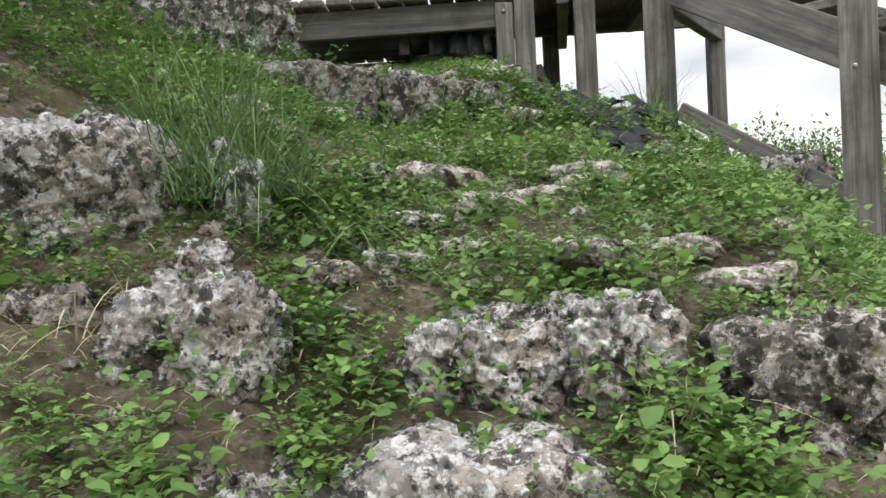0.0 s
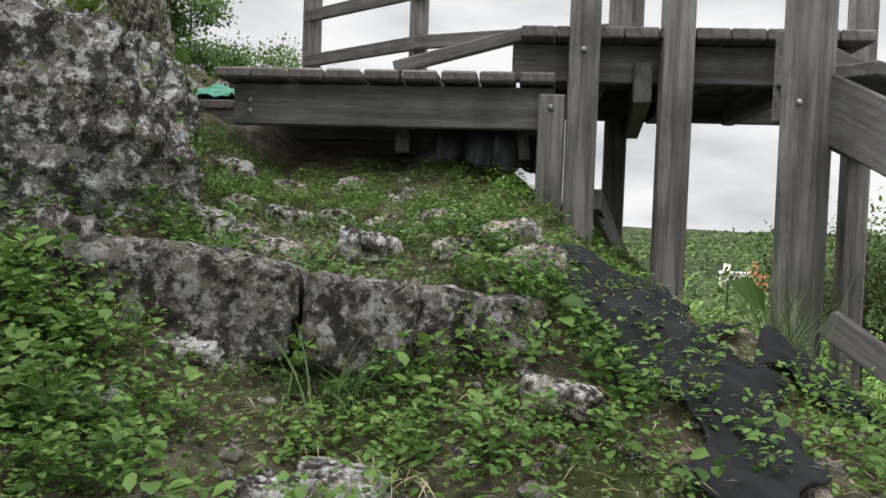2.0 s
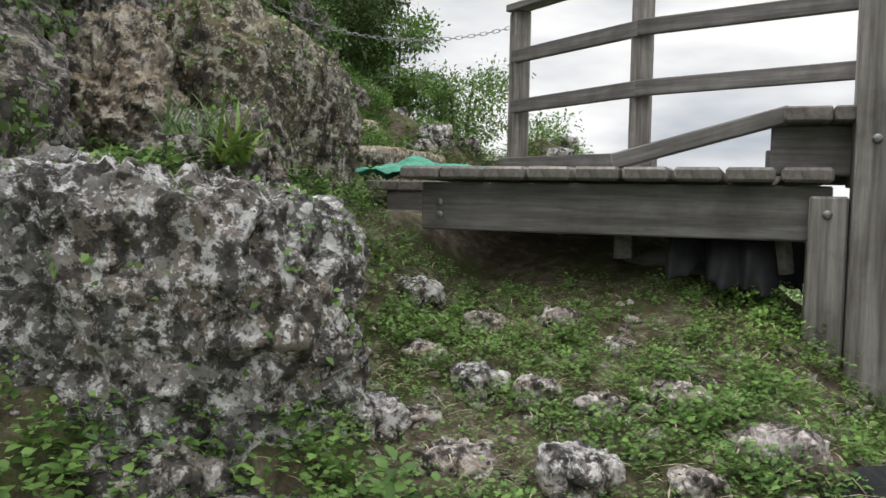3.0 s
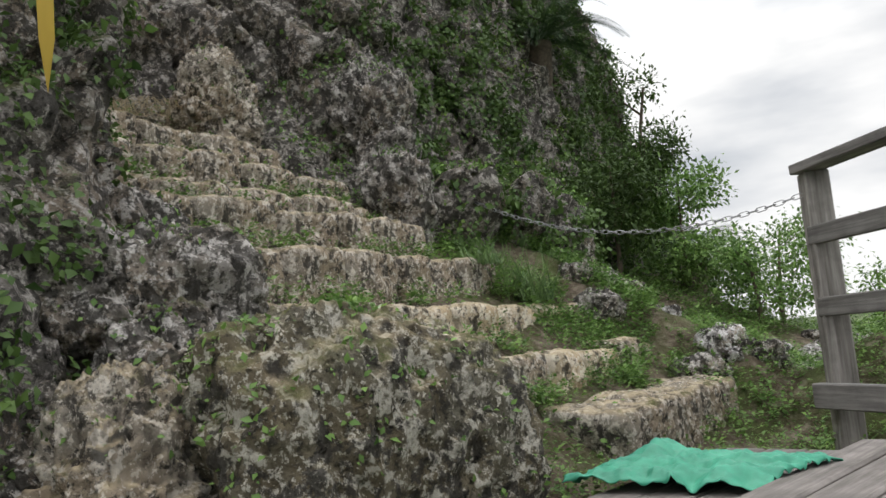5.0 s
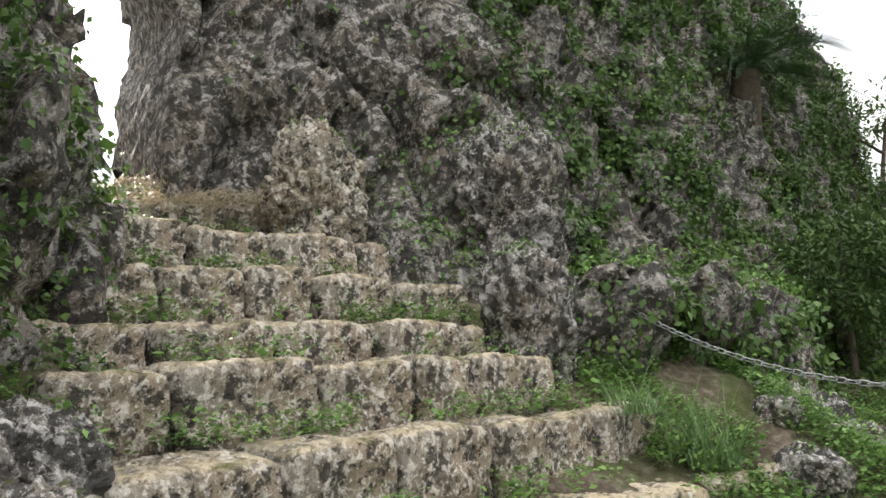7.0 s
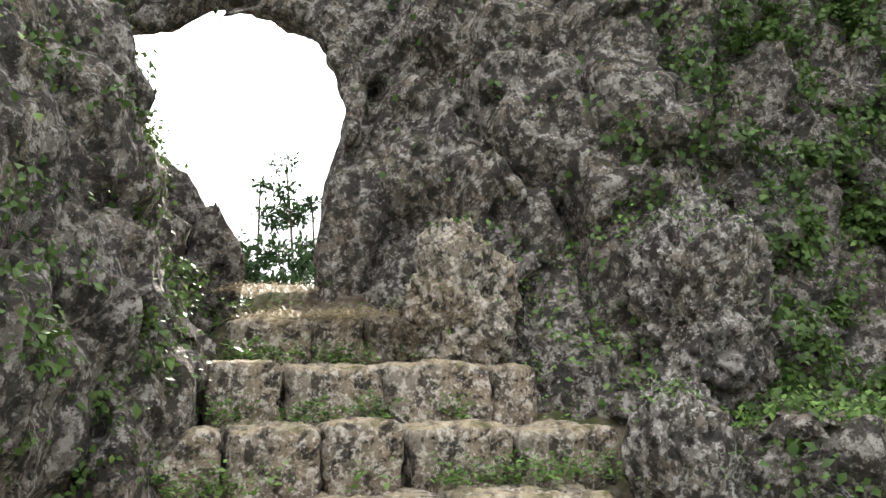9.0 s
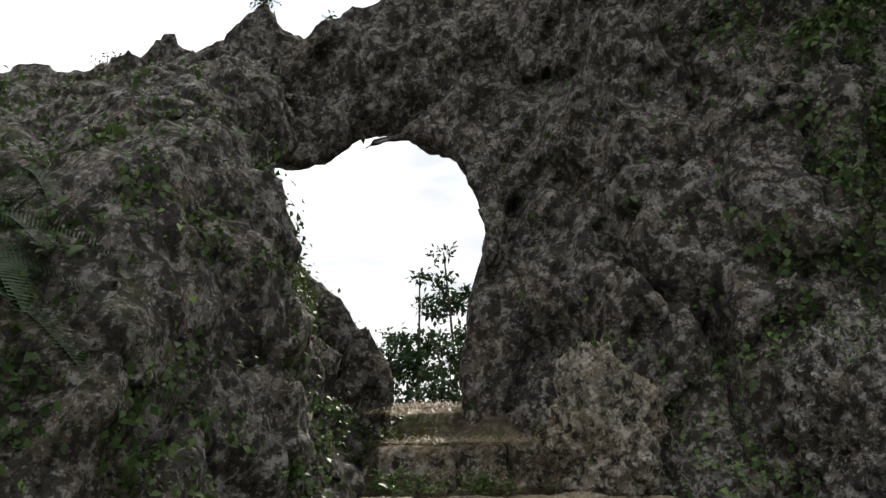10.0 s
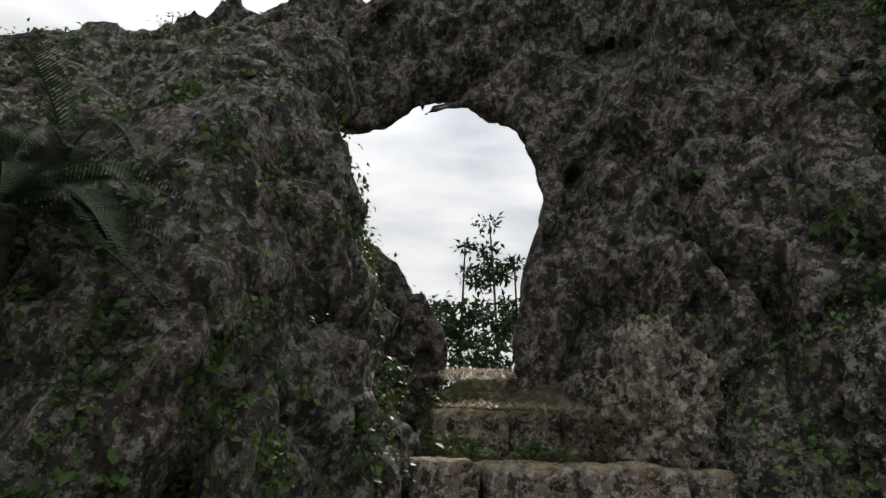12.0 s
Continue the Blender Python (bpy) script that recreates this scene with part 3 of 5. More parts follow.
boulder("boulder", (-0.96, 2.30, 0.0), (0.56, 0.46, 0.42), 6, PALE, "rounded pitted boulder with honeycomb weathering", 0.4, 0.30, 10, group="boulders by the path", detail=120)
boulder("boulder", (-0.42, 1.70, -0.33), (0.31, 0.27, 0.29), 7, PALE, "pale boulder sunk among herbs", 0.5, 0.24, 0, group="boulders by the path", detail=110)
boulder("boulder", (-0.43, 1.80, -0.13), (0.10, 0.09, 0.08), 31, PALE, "small pitted rock above a pale boulder", 0.4, 0.35, 0, group="boulders by the path")
boulder("boulder", (-0.40, 1.76, -0.18), (0.08, 0.08, 0.07), 32, PALE, "small pitted rock above a pale boulder", 0.4, 0.35, 0, group="boulders by the path")
boulder("boulder", (-0.51, 1.76, -0.18), (0.06, 0.06, 0.07), 33, PALE, "small pitted rock above a pale boulder", 0.4, 0.35, 0, group="boulders by the path")
boulder("boulder", (0.17, 1.76, -0.39), (0.29, 0.26, 0.22), 8, PALE, "white pitted boulder among herbs", 0.5, 0.34, -5, group="boulders by the path", detail=110)
boulder("boulder", (0.41, 1.78, -0.385), (0.25, 0.26, 0.23), 18, PALE, "white pitted boulder among herbs", 0.5, 0.34, 25, group="boulders by the path", detail=110)
boulder("boulder", (0.87, 1.72, -0.47), (0.44, 0.32, 0.30), 9, BOULDER, "dark grey boulder with a flat face", 0.7, 0.13, 0, group="boulders by the path", detail=110)
boulder("boulder", (0.13, 1.48, -0.60), (0.44, 0.32, 0.24), 10, PALE, "flat pale rock in the herbs", 0.5, 0.25, 0, group="boulders by the path", detail=70)
boulder("boulder", (-0.27, 1.42, -0.60), (0.22, 0.2, 0.2), 20, PALE, "small pale rock in the herbs", 0.5, 0.3, 0, group="boulders by the path", detail=50)
boulder("boulder", (-0.72, 1.68, -0.24), (0.15, 0.14, 0.14), 21, BOULDER, "small dark rock in the herbs", 0.5, 0.3, 0, group="boulders by the path", detail=40)
boulder("boulder", (-0.45, 2.16, -0.02), (0.11, 0.10, 0.22), 22, PALE, "narrow white rock behind tall grass", 0.2, 0.5, 30, 8, group="boulders by the path", detail=50)
boulder("boulder", (-0.58, 2.38, 0.08), (0.13, 0.12, 0.22), 23, PALE, "narrow white rock behind tall grass", 0.2, 0.5, 80, 6, group="boulders by the path", detail=50)
boulder("boulder", (1.85, 4.5, 0.0), (0.34, 0.30, 0.36), 24, PALE, "pale pitted rock beneath the stairs", 0.5, 0.3, 10, group="boulders by the path", detail=50)
boulder("boulder", (-4.82, 6.98, 3.60), (0.46, 0.46, 0.80), 25, BLOCK, "pale wedge of limestone beside the top step", 0.0, 0.5, 10, group="rocks by the steps", detail=80)
boulder("boulder", (-4.62, 8.2, 3.62), (0.55, 0.6, 1.2), 26, BOULDER, "grey limestone buttress on the ledge", 0.0, 0.55, 40, group="rocks by the steps", detail=70)
boulder("boulder", (-4.18, 8.78, 2.46), (0.75, 1.2, 1.2), 34, BOULDER, "large grey rock of the bastion with herbs on top", 0.5, 0.26, 5, group="rocks by the steps", detail=90)
boulder("boulder", (-4.2, 9.6, 2.42), (0.8, 0.95, 1.25), 35, BOULDER, "large grey rock of the bastion with herbs on top", 0.5, 0.26, 40, group="rocks by the steps", detail=80)
boulder("boulder", (-3.55, 9.1, 2.1), (0.5, 0.6, 0.7), 28, BOULDER, "grey rock at the foot of the bastion", 0.5, 0.3, 0, group="rocks by the steps", detail=60)
boulder("boulder", (-2.85, 5.36, 2.38), (0.36, 0.34, 0.40), 29, BOULDER, "grey rock at the end of a step", 0.5, 0.3, 20, group="rocks by the steps", detail=60)
for k, (x, y, z, r) in enumerate([(-2.40, 5.34, 2.14, 0.34), (-2.18, 5.16, 1.92, 0.30), (-2.20, 4.74, 1.76, 0.32), (-2.44, 5.05, 2.2, 0.32)]):
    boulder("boulder", (x, y, z), (r, r, r * 1.1), 130 + k, BOULDER, "jagged pitted rock on the bank beside the steps", 0.1, 0.5, 50 * k, group="rocks by the steps", detail=50)
boulder("boulder", (-2.15, 4.55, 1.56), (0.4, 0.4, 0.45), 30, BOULDER, "lichened rock on the bank", 0.5, 0.3, 20, group="rocks by the steps", detail=50)
for k, (x, y, size) in enumerate(STONES):
    ob = boulder("stone", (x, y, float(on_ground(x, y)) + (0.10 * size if y > 4.3 else 0.0)), (size * 1.55, size * 1.2, size * (0.85 if y > 4.3 else 0.48)), 60 + k, STONE if k % 4 else PALE,
                 "flat weathered stone set in the slope", 0.5, 0.34, (k * 47) % 180, 8, "stone", "stones in the slope", 30)
srng = np.random.RandomState(15)
for k in range(46):
    x, y = srng.uniform(-3.2, -0.7), srng.uniform(8.5, 11.4)
    r = srng.uniform(0.08, 0.22)
    boulder("boulder", (x, y, float(on_ground(x, y)) + 0.1 * r), (r * 1.3, r, r * 0.9), 200 + k, PALE if k % 3 else BOULDER, "rough pitted rock among herbs on the bank",
            0.3, 0.4, 67 * k % 180, group="rocks on the bank", detail=26)
boulder("boulder", (-3.86, 7.72, 2.78), (0.38, 0.34, 0.76), 12, BOULDER, "upright grey limestone pillar beside the steps", 0.1, 0.55, 10, group="rocks by the steps", detail=70)
boulder("boulder", (-2.46, 5.32, 2.12), (0.46, 0.46, 0.52), 13, BOULDER, "pitted grey rock at the foot of the bank", 0.4, 0.3, 0, group="rocks by the steps", detail=60)

# ---- steps ----
STEPS = [(1.66, -1.85, 7.0, -2.05, 8.45), (1.90, -2.25, 6.3, -2.60, 8.60), (2.18, -2.40, 5.6, -3.12, 8.75), (2.46, -2.70, 5.55, -3.28, 8.0),
         (2.71, -3.02, 5.45, -3.46, 7.55), (2.89, -3.38, 5.45, -3.80, 7.45), (3.13, -3.76, 5.5, -4.15, 7.6), (3.39, -4.15, 5.85, -4.53, 7.33), (3.65, -4.80, 5.85, -4.95, 6.80)]
for k, (sz, ax, ay, bx, by) in enumerate(STEPS):
    step = thing("stone_step", "worn limestone step of squared blocks with herbs in the joints", "step", "steps to the rock gate")
    length, pos, j = math.hypot(bx - ax, by - ay), 0.0, 0
    turn = math.atan2(by - ay, bx - ax)
    while pos < length - 0.08:
        w = min(RNG.uniform(0.28, 0.55), length - pos)
        if length - pos - w < 0.15:
            w = length - pos
        hh, deep = 0.30 + RNG.uniform(0, 0.04), 0.46
        mat = WORN if k in (1, 2) and 0.35 < (pos + w / 2) / length < 0.8 else BLOCK
        ob = part("block", block_mesh("step_block", (w - 0.018, deep, hh), 40 + 10 * k + j, mat, 0.034), step)
        s = (pos + w / 2) / length
        back = deep / 2 + RNG.uniform(-0.02, 0.03)
        ob.location = (ax + (bx - ax) * s - math.sin(turn) * back, ay + (by - ay) * s + math.cos(turn) * back, sz - hh / 2 + RNG.uniform(-0.015, 0.02))
        ob.rotation_euler = (radians(RNG.uniform(-2, 2)), radians(RNG.uniform(-2, 2)), turn + radians(RNG.uniform(-3, 3)))
        pos += w
        j += 1


# ---- wooden deck, landing and rails ----
def beam_mesh(name, size, mat, bevel=0.006):
    bm = bmesh.new()
    bmesh.ops.create_cube(bm, size=1)
    bmesh.ops.scale(bm, vec=size, verts=bm.verts)
    bmesh.ops.bevel(bm, geom=bm.edges[:], offset=bevel, segments=1, affect="EDGES")
    me = bpy.data.meshes.new(name)
    bm.to_mesh(me)
    bm.free()
    me.materials.append(mat)
    return me


def timber(name, a, b, wide, high, parent, mat=None, label=""):
    """A board from a to b, wide across and high up."""
    a, b = Vector(a), Vector(b)
    d = b - a
    ob = part(name, beam_mesh(name, (d.length, wide, high), mat or WOOD_X), parent, label)
    x = d.normalized()
    side = Vector((0, 0, 1)).cross(x)
    side = side.normalized() if side.length > 1e-4 else Vector((0, 1, 0))
    ob.matrix_local = Matrix.Translation((a + b) / 2) @ Matrix((x, side, x.cross(side))).transposed().to_4x4()
    return ob


def post(x, y, z0, z1, parent, size=0.13, turn=0.0, name="post"):
    ob = part(name, beam_mesh(name, (size, size, z1 - z0), WOOD_Z, 0.008), parent)
    ob.matrix_local = pose(x, y, (z0 + z1) / 2, 0, 0, turn)
    return ob


def bolt(at, normal, parent):
    bm = bmesh.new()
    bmesh.ops.create_uvsphere(bm, u_segments=10, v_segments=6, radius=0.016)
    bmesh.ops.scale(bm, vec=(1, 1, 0.5), verts=bm.verts)
    me = bpy.data.meshes.new("bolt")
    bm.to_mesh(me)
    bm.free()
    me.materials.append(STEEL)
    ob = part("bolt", me, parent, "round steel bolt head")
    placed = Matrix.Translation(at) @ Vector(normal).to_track_quat("Z", "Y").to_matrix().to_4x4()
    ob.matrix_local = parent.matrix_basis.inverted() @ placed if parent.parent else placed
    return ob


deck = thing("wooden_deck", "grey weathered wooden deck on posts over the slope", "deck")
for k in range(9):
    x = -1.15 + 0.0875 + 0.175 * k
    ob = part("plank", beam_mesh("plank", (0.160, 2.0, 0.05), WOOD_Y, 0.010), deck)
    ob.matrix_local = pose(x, 5.53 + 1.0, 1.445, 0, 0, RNG.uniform(-0.3, 0.3))
for k in range(3):
    ob = part("plank", beam_mesh("plank", (0.165, 1.15, 0.05), WOOD_Y), deck)
    ob.matrix_local = pose(-1.25 - 0.175 * k, 6.92, 1.405, 0, 0, RNG.uniform(-0.4, 0.4))
timber("beam", (-1.08, 5.66, 1.315), (0.42, 5.62, 1.315), 0.06, 0.19, deck)
timber("beam", (-1.58, 6.40, 1.30), (0.42, 6.30, 1.30), 0.06, 0.16, deck)
timber("beam", (-1.58, 7.40, 1.30), (0.42, 7.30, 1.30), 0.06, 0.16, deck)
for x in (-0.3, 0.1):
    timber("beam", (x, 5.8, 1.18), (x, 7.4, 1.18), 0.07, 0.12, deck, WOOD_X)
bolt((-1.0, 5.625, 1.33), (0, -1, 0), deck)
bolt((-1.0, 5.625, 1.28), (0, -1, 0), deck)
landing = thing("wooden_landing", "weathered wooden landing with stairs, on tall grey posts", "landing")
short_post = post(0.405, 5.60, 0.5, 1.375, landing, 0.12)
tall_post = post(0.535, 5.55, 0.4, 2.9, landing)
post(0.935, 5.55, -0.3, 2.9, landing)
stair_post = post(1.27, 4.87, -0.5, 2.6, landing, 0.13, 38)
foot_post = post(1.98, 3.95, -1.2, 2.2, landing, 0.13, 38)
post(0.85, 7.10, -0.5, 2.9, landing)
post(2.05, 6.45, -1.5, 2.6, landing, 0.12)
post(0.0, 7.2, 0.5, 1.2, landing, 0.12)
bolt((0.40, 5.535, 1.315), (0, -1, 0), short_post)
bolt((0.40, 5.535, 0.86), (0, -1, 0), short_post)
bolt((0.53, 5.482, 1.56), (0, -1, 0), tall_post)
bolt((1.23, 4.82, 1.25), (-0.62, -0.79, 0), stair_post)
bolt((1.94, 3.90, 0.55), (-0.62, -0.79, 0), foot_post)
for k in range(10):
    ob = part("plank", beam_mesh("plank", (0.145, 1.75, 0.05), WOOD_Y), landing)
    ob.matrix_local = pose(0.33 + 0.15 * k, 6.39, 1.645)
timber("beam", (0.22, 5.66, 1.53), (1.7, 5.66, 1.53), 0.06, 0.17, landing)
timber("beam", (0.22, 7.0, 1.53), (2.0, 7.0, 1.53), 0.06, 0.17, landing)
timber("beam", (0.80, 5.58, 1.44), (0.95, 7.1, 1.44), 0.08, 0.18, landing)
timber("beam", (1.22, 4.95, 1.30), (2.1, 6.5, 1.30), 0.09, 0.2, landing)
for x in (0.62, 1.05, 1.5):
    timber("joist", (x, 5.70, 1.50), (x, 6.98, 1.50), 0.07, 0.14, landing)
timber("beam", (1.20, 4.90, 1.42), (1.75, 5.66, 1.45), 0.08, 0.2, landing)
timber("ramp_board", (-0.32, 5.62, 1.49), (0.28, 5.62, 1.655), 0.05, 0.06, landing)
timber("brace", (0.62, 5.62, 0.92), (0.95, 7.0, 0.5), 0.05, 0.10, landing)
timber("brace", (1.36, 4.82, 0.50), (2.1, 4.2, -0.1), 0.05, 0.10, landing)
timber("brace", (0.30, 5.75, 1.16), (-0.4, 6.2, 1.05), 0.06, 0.13, landing)
timber("brace", (0.62, 5.7, 0.9), (1.0, 6.4, 0.3), 0.05, 0.10, landing)
stairs = thing("wooden_stairs", "weathered open wooden stairs seen from below", "stairs")
timber("stringer", (1.28, 4.95, 1.30), (2.35, 3.75, 0.40), 0.06, 0.22, stairs)
timber("stringer", (2.0, 5.6, 1.30), (3.1, 4.4, 0.40), 0.06, 0.22, stairs)
for k in range(6):
    s = (k + 0.5) / 6
    timber("tread", (1.28 + 1.07 * s, 4.95 - 1.2 * s, 1.44 - 0.9 * s), (2.0 + 1.1 * s, 5.6 - 1.2 * s, 1.44 - 0.9 * s), 0.26, 0.05, stairs)
fence = thing("fence", "grey weathered wooden railing round the deck", "railing")
PA, PB, PC = (-1.42, 8.24), (-0.48, 7.58), (0.95, 7.25)
for (x, y), z0, z1 in ((PA, 1.30, 2.67), (PB, 1.30, 2.72), (PC, 1.6, 3.0)):
    post(x, y, z0, z1, fence, 0.12, 36 if x < -1 else 0)
for z in (2.00, 2.35):
    timber("rail", (PA[0] - 0.04, PA[1] - 0.04, z), (PB[0], PB[1] - 0.08, z + 0.01), 0.035, 0.095, fence)
    timber("rail", (PB[0] - 0.02, PB[1] - 0.09, z + 0.01), (PC[0], PC[1] - 0.09, z + 0.04), 0.035, 0.095, fence)
timber("rail", (PA[0] - 0.06, PA[1], 2.69), (PB[0], PB[1], 2.72), 0.13, 0.05, fence)
timber("rail", (PB[0] - 0.02, PB[1], 2.72), (PC[0], PC[1], 2.76), 0.13, 0.05, fence)
timber("kick_board", (PA[0] - 0.1, PA[1] - 0.07, 1.58), (PB[0] + 0.1, PB[1] - 0.07, 1.58), 0.06, 0.12, fence)


# ---- plants ----
def leaf_mesh(name, p, d, n, length, width, mat, fold=0.12, droop=0.16, simple=False):
    """Many small folded leaves: base p, way d, upper side n."""
    d = unit(d)
    side = unit(np.cross(d, n))
    up = np.cross(side, d)
    length, width = np.asarray(length)[:, None], np.asarray(width)[:, None]
    if simple:
        mid = p + d * length * 0.45
        v = np.stack([p, mid + side * width / 2 + up * width * fold, p + d * length - up * length * droop, mid - side * width / 2 + up * width * fold, mid], 1).reshape(-1, 3)
        f = np.array([[0, 1, 4], [1, 2, 4], [4, 2, 3], [0, 4, 3]])
        return mesh_np(name, v, ((np.arange(len(p)) * 5)[:, None, None] + f[None]).reshape(-1, 3), mat)
    a = p + d * length * 0.32 + up * length * 0.03
    m = p + d * length * 0.74 - up * length * droop * 0.35
    tip = p + d * length - up * length * droop
    l1, r1 = a + side * width * 0.48 + up * width * fold, a - side * width * 0.48 + up * width * fold
    l2, r2 = m + side * width * 0.42 + up * width * fold * 0.8, m - side * width * 0.42 + up * width * fold * 0.8
    v = np.stack([p, l1, r1, a, l2, r2, m, tip], 1).reshape(-1, 3)
    f = np.array([[0, 1, 3], [0, 3, 2], [1, 4, 6], [1, 6, 3], [3, 6, 5], [3, 5, 2], [4, 7, 6], [6, 7, 5]])
    faces = (np.arange(len(p)) * 8)[:, None, None] + f[None]
    return mesh_np(name, v, faces.reshape(-1, 3), mat)


def herbs(p, size, rng, tall=0.09, count=11):
    """Leaves of low herbs that stand at the rows of p: (base, way, side, length, width)."""
    k = len(p)
    owner = np.repeat(np.arange(k), count)
    turn = rng.uniform(0, 2 * np.pi, len(owner))
    level = rng.uniform(0.1, 1, len(owner))
    out = np.stack([np.cos(turn), np.sin(turn), 0 * turn], 1)
    s = size[owner]
    lean = rng.normal(0, 0.35, (k, 2))[owner]
    base = p[owner] + out * (0.012 + 0.03 * rng.rand(len(owner)) * (1.2 - level))[:, None]
    rise = level * tall * s * 1.3
    base[:, 2] += rise
    base[:, :2] += lean * rise[:, None]
    way = out + np.array([0, 0, 1]) * (rng.uniform(-0.2, 1.2, len(owner)) * 0.8)[:, None]
    nrm = np.array([0, 0, 1.0]) + rng.normal(0, 0.3, (len(owner), 3))
    length = 0.024 * s * rng.uniform(0.55, 1.4, len(owner)) * (1.15 - 0.4 * level)
    return base, way, nrm, length, length * rng.uniform(0.5, 0.75, len(owner))


def scatter(rng, n, x0, x1, y0, y1):
    return rng.uniform(x0, x1, n), rng.uniform(y0, y1, n)


def clear_of_stones(x, y):
    ok = np.ones(len(x), bool)
    for (ax, ay), (bx, by), wide in SHEETS:
        t = np.clip(((x - ax) * (bx - ax) + (y - ay) * (by - ay)) / ((bx - ax) ** 2 + (by - ay) ** 2), 0, 1)
        ok &= (np.hypot(x - ax - t * (bx - ax), y - ay - t * (by - ay)) > wide * 0.42) | (np.sin(31 * x + 17 * y) * np.sin(13 * x - 23 * y) > 0.12)
    ok &= (x < 0.75) | (np.sin(57 * x + 91 * y) > -0.2)
    for sx, sy, r in STONES:
        ok &= ((x - sx) / (0.80 * r)) ** 2 + ((y - sy + 0.1 * r) / (0.66 * r)) ** 2 > 1
    for sx, sy, r in ((-0.96, 2.12, 0.34), (-0.42, 1.60, 0.20), (0.17, 1.66, 0.18), (0.41, 1.68, 0.17), (0.87, 1.62, 0.26), (0.13, 1.42, 0.22), (-0.27, 1.38, 0.13), (-0.72, 1.64, 0.1), (-0.43, 1.76, 0.09)):
        ok &= (np.hypot(x - sx, (y - sy) / 0.8) > r) | (np.sin(83 * x + 57 * y) > 0.93)
    return ok


SHEETS = [((0.50, 4.75), (0.92, 4.35), 0.34), ((0.64, 4.50), (0.95, 3.25), 0.44), ((1.05, 4.45), (1.80, 4.10), 0.34)]
prng = np.random.RandomState(21)
x, y = scatter(prng, 12500, -1.7, 2.0, 0.9, 5.75)
flat = np.stack([x, y, 0 * x], 1)
patchy = fbm(flat, 1.6, 3) + 0.9 * fbm(flat, 7, 2)
keep = (patchy > -0.12 + 0.25 * prng.rand(len(x)) - 0.1) & clear_of_stones(x, y)
x, y, patchy = x[keep], y[keep], patchy[keep]
p = np.stack([x, y, on_ground(x, y) - 0.004], 1)
leafy = herbs(p, np.where(y > 4.3, 0.72, 1.0) * (0.62 + 0.75 * np.clip(patchy + 0.25, 0, 1) + 0.25 * prng.rand(len(x))), prng, 0.085, 15)
tagged(new("ground_herbs", leaf_mesh("ground_herbs", *leafy, LEAF)), "low bright green herbs that carpet the slope", "herbs", kind="stuff")

x, y = scatter(prng, 120, -1.4, 1.6, 1.2, 4.2)
ok = clear_of_stones(x, y)
x, y = x[ok], y[ok]
leafy = herbs(np.stack([x, y, on_ground(x, y)], 1), prng.uniform(1.5, 2.3, len(x)), prng, 0.07, 12)
tagged(new("broad_herbs", leaf_mesh("broad_herbs", *leafy, LEAF)), "taller herbs with broad bright leaves", "herbs", kind="stuff")
x, y = scatter(prng, 15000, -1.5, 2.0, 1.1, 5.7)
flat = np.stack([x, y, 0 * x], 1)
keep = clear_of_stones(x, y) & (fbm(flat, 3.0, 2, 0.5, 9.0) > -0.25)
x, y = x[keep], y[keep]
leafy = herbs(np.stack([x, y, on_ground(x, y) - 0.002], 1), prng.uniform(0.4, 0.75, len(x)), prng, 0.06, 8)
tagged(new("small_herbs", leaf_mesh("small_herbs", *leafy, LEAF, simple=True)), "tiny green herbs and moss between the stones", "herbs", kind="stuff")
n = 5200
x, y = scatter(prng, n, -1.5, 1.8, 1.1, 5.6)
turn = prng.uniform(0, 2 * np.pi, n)
straw = leaf_mesh("litter", np.stack([x, y, on_ground(x, y) + 0.012 + 0.03 * prng.rand(n)], 1), np.stack([np.cos(turn), np.sin(turn), prng.uniform(-0.1, 0.5, n)], 1),
                  np.tile([0, 0, 1.0], (n, 1)), prng.uniform(0.04, 0.14, n), prng.uniform(0.002, 0.005, n), DRY, simple=True)
tagged(new("dry_litter", straw), "dry straw and stalks lying on the slope", "litter", kind="stuff")
n = 1500
x, y = scatter(prng, n, -1.5, 1.8, 1.1, 5.6)
bit, bit_f = sphere_grid(5, 7)
r = prng.uniform(0.006, 0.028, n)
gv = np.stack([x, y, on_ground(x, y)], 1)[:, None] + bit[None] * (r[:, None, None] * (1 + 0.35 * prng.normal(0, 1, (n, len(bit), 1)))) * np.array([1.2, 1.0, 0.7])
tagged(new("gravel", mesh_np("gravel", gv.reshape(-1, 3), ((np.arange(n) * len(bit))[:, None, None] + bit_f[None]).reshape(-1, 4), STONE)), "small broken stones on the slope", "gravel", kind="stuff")

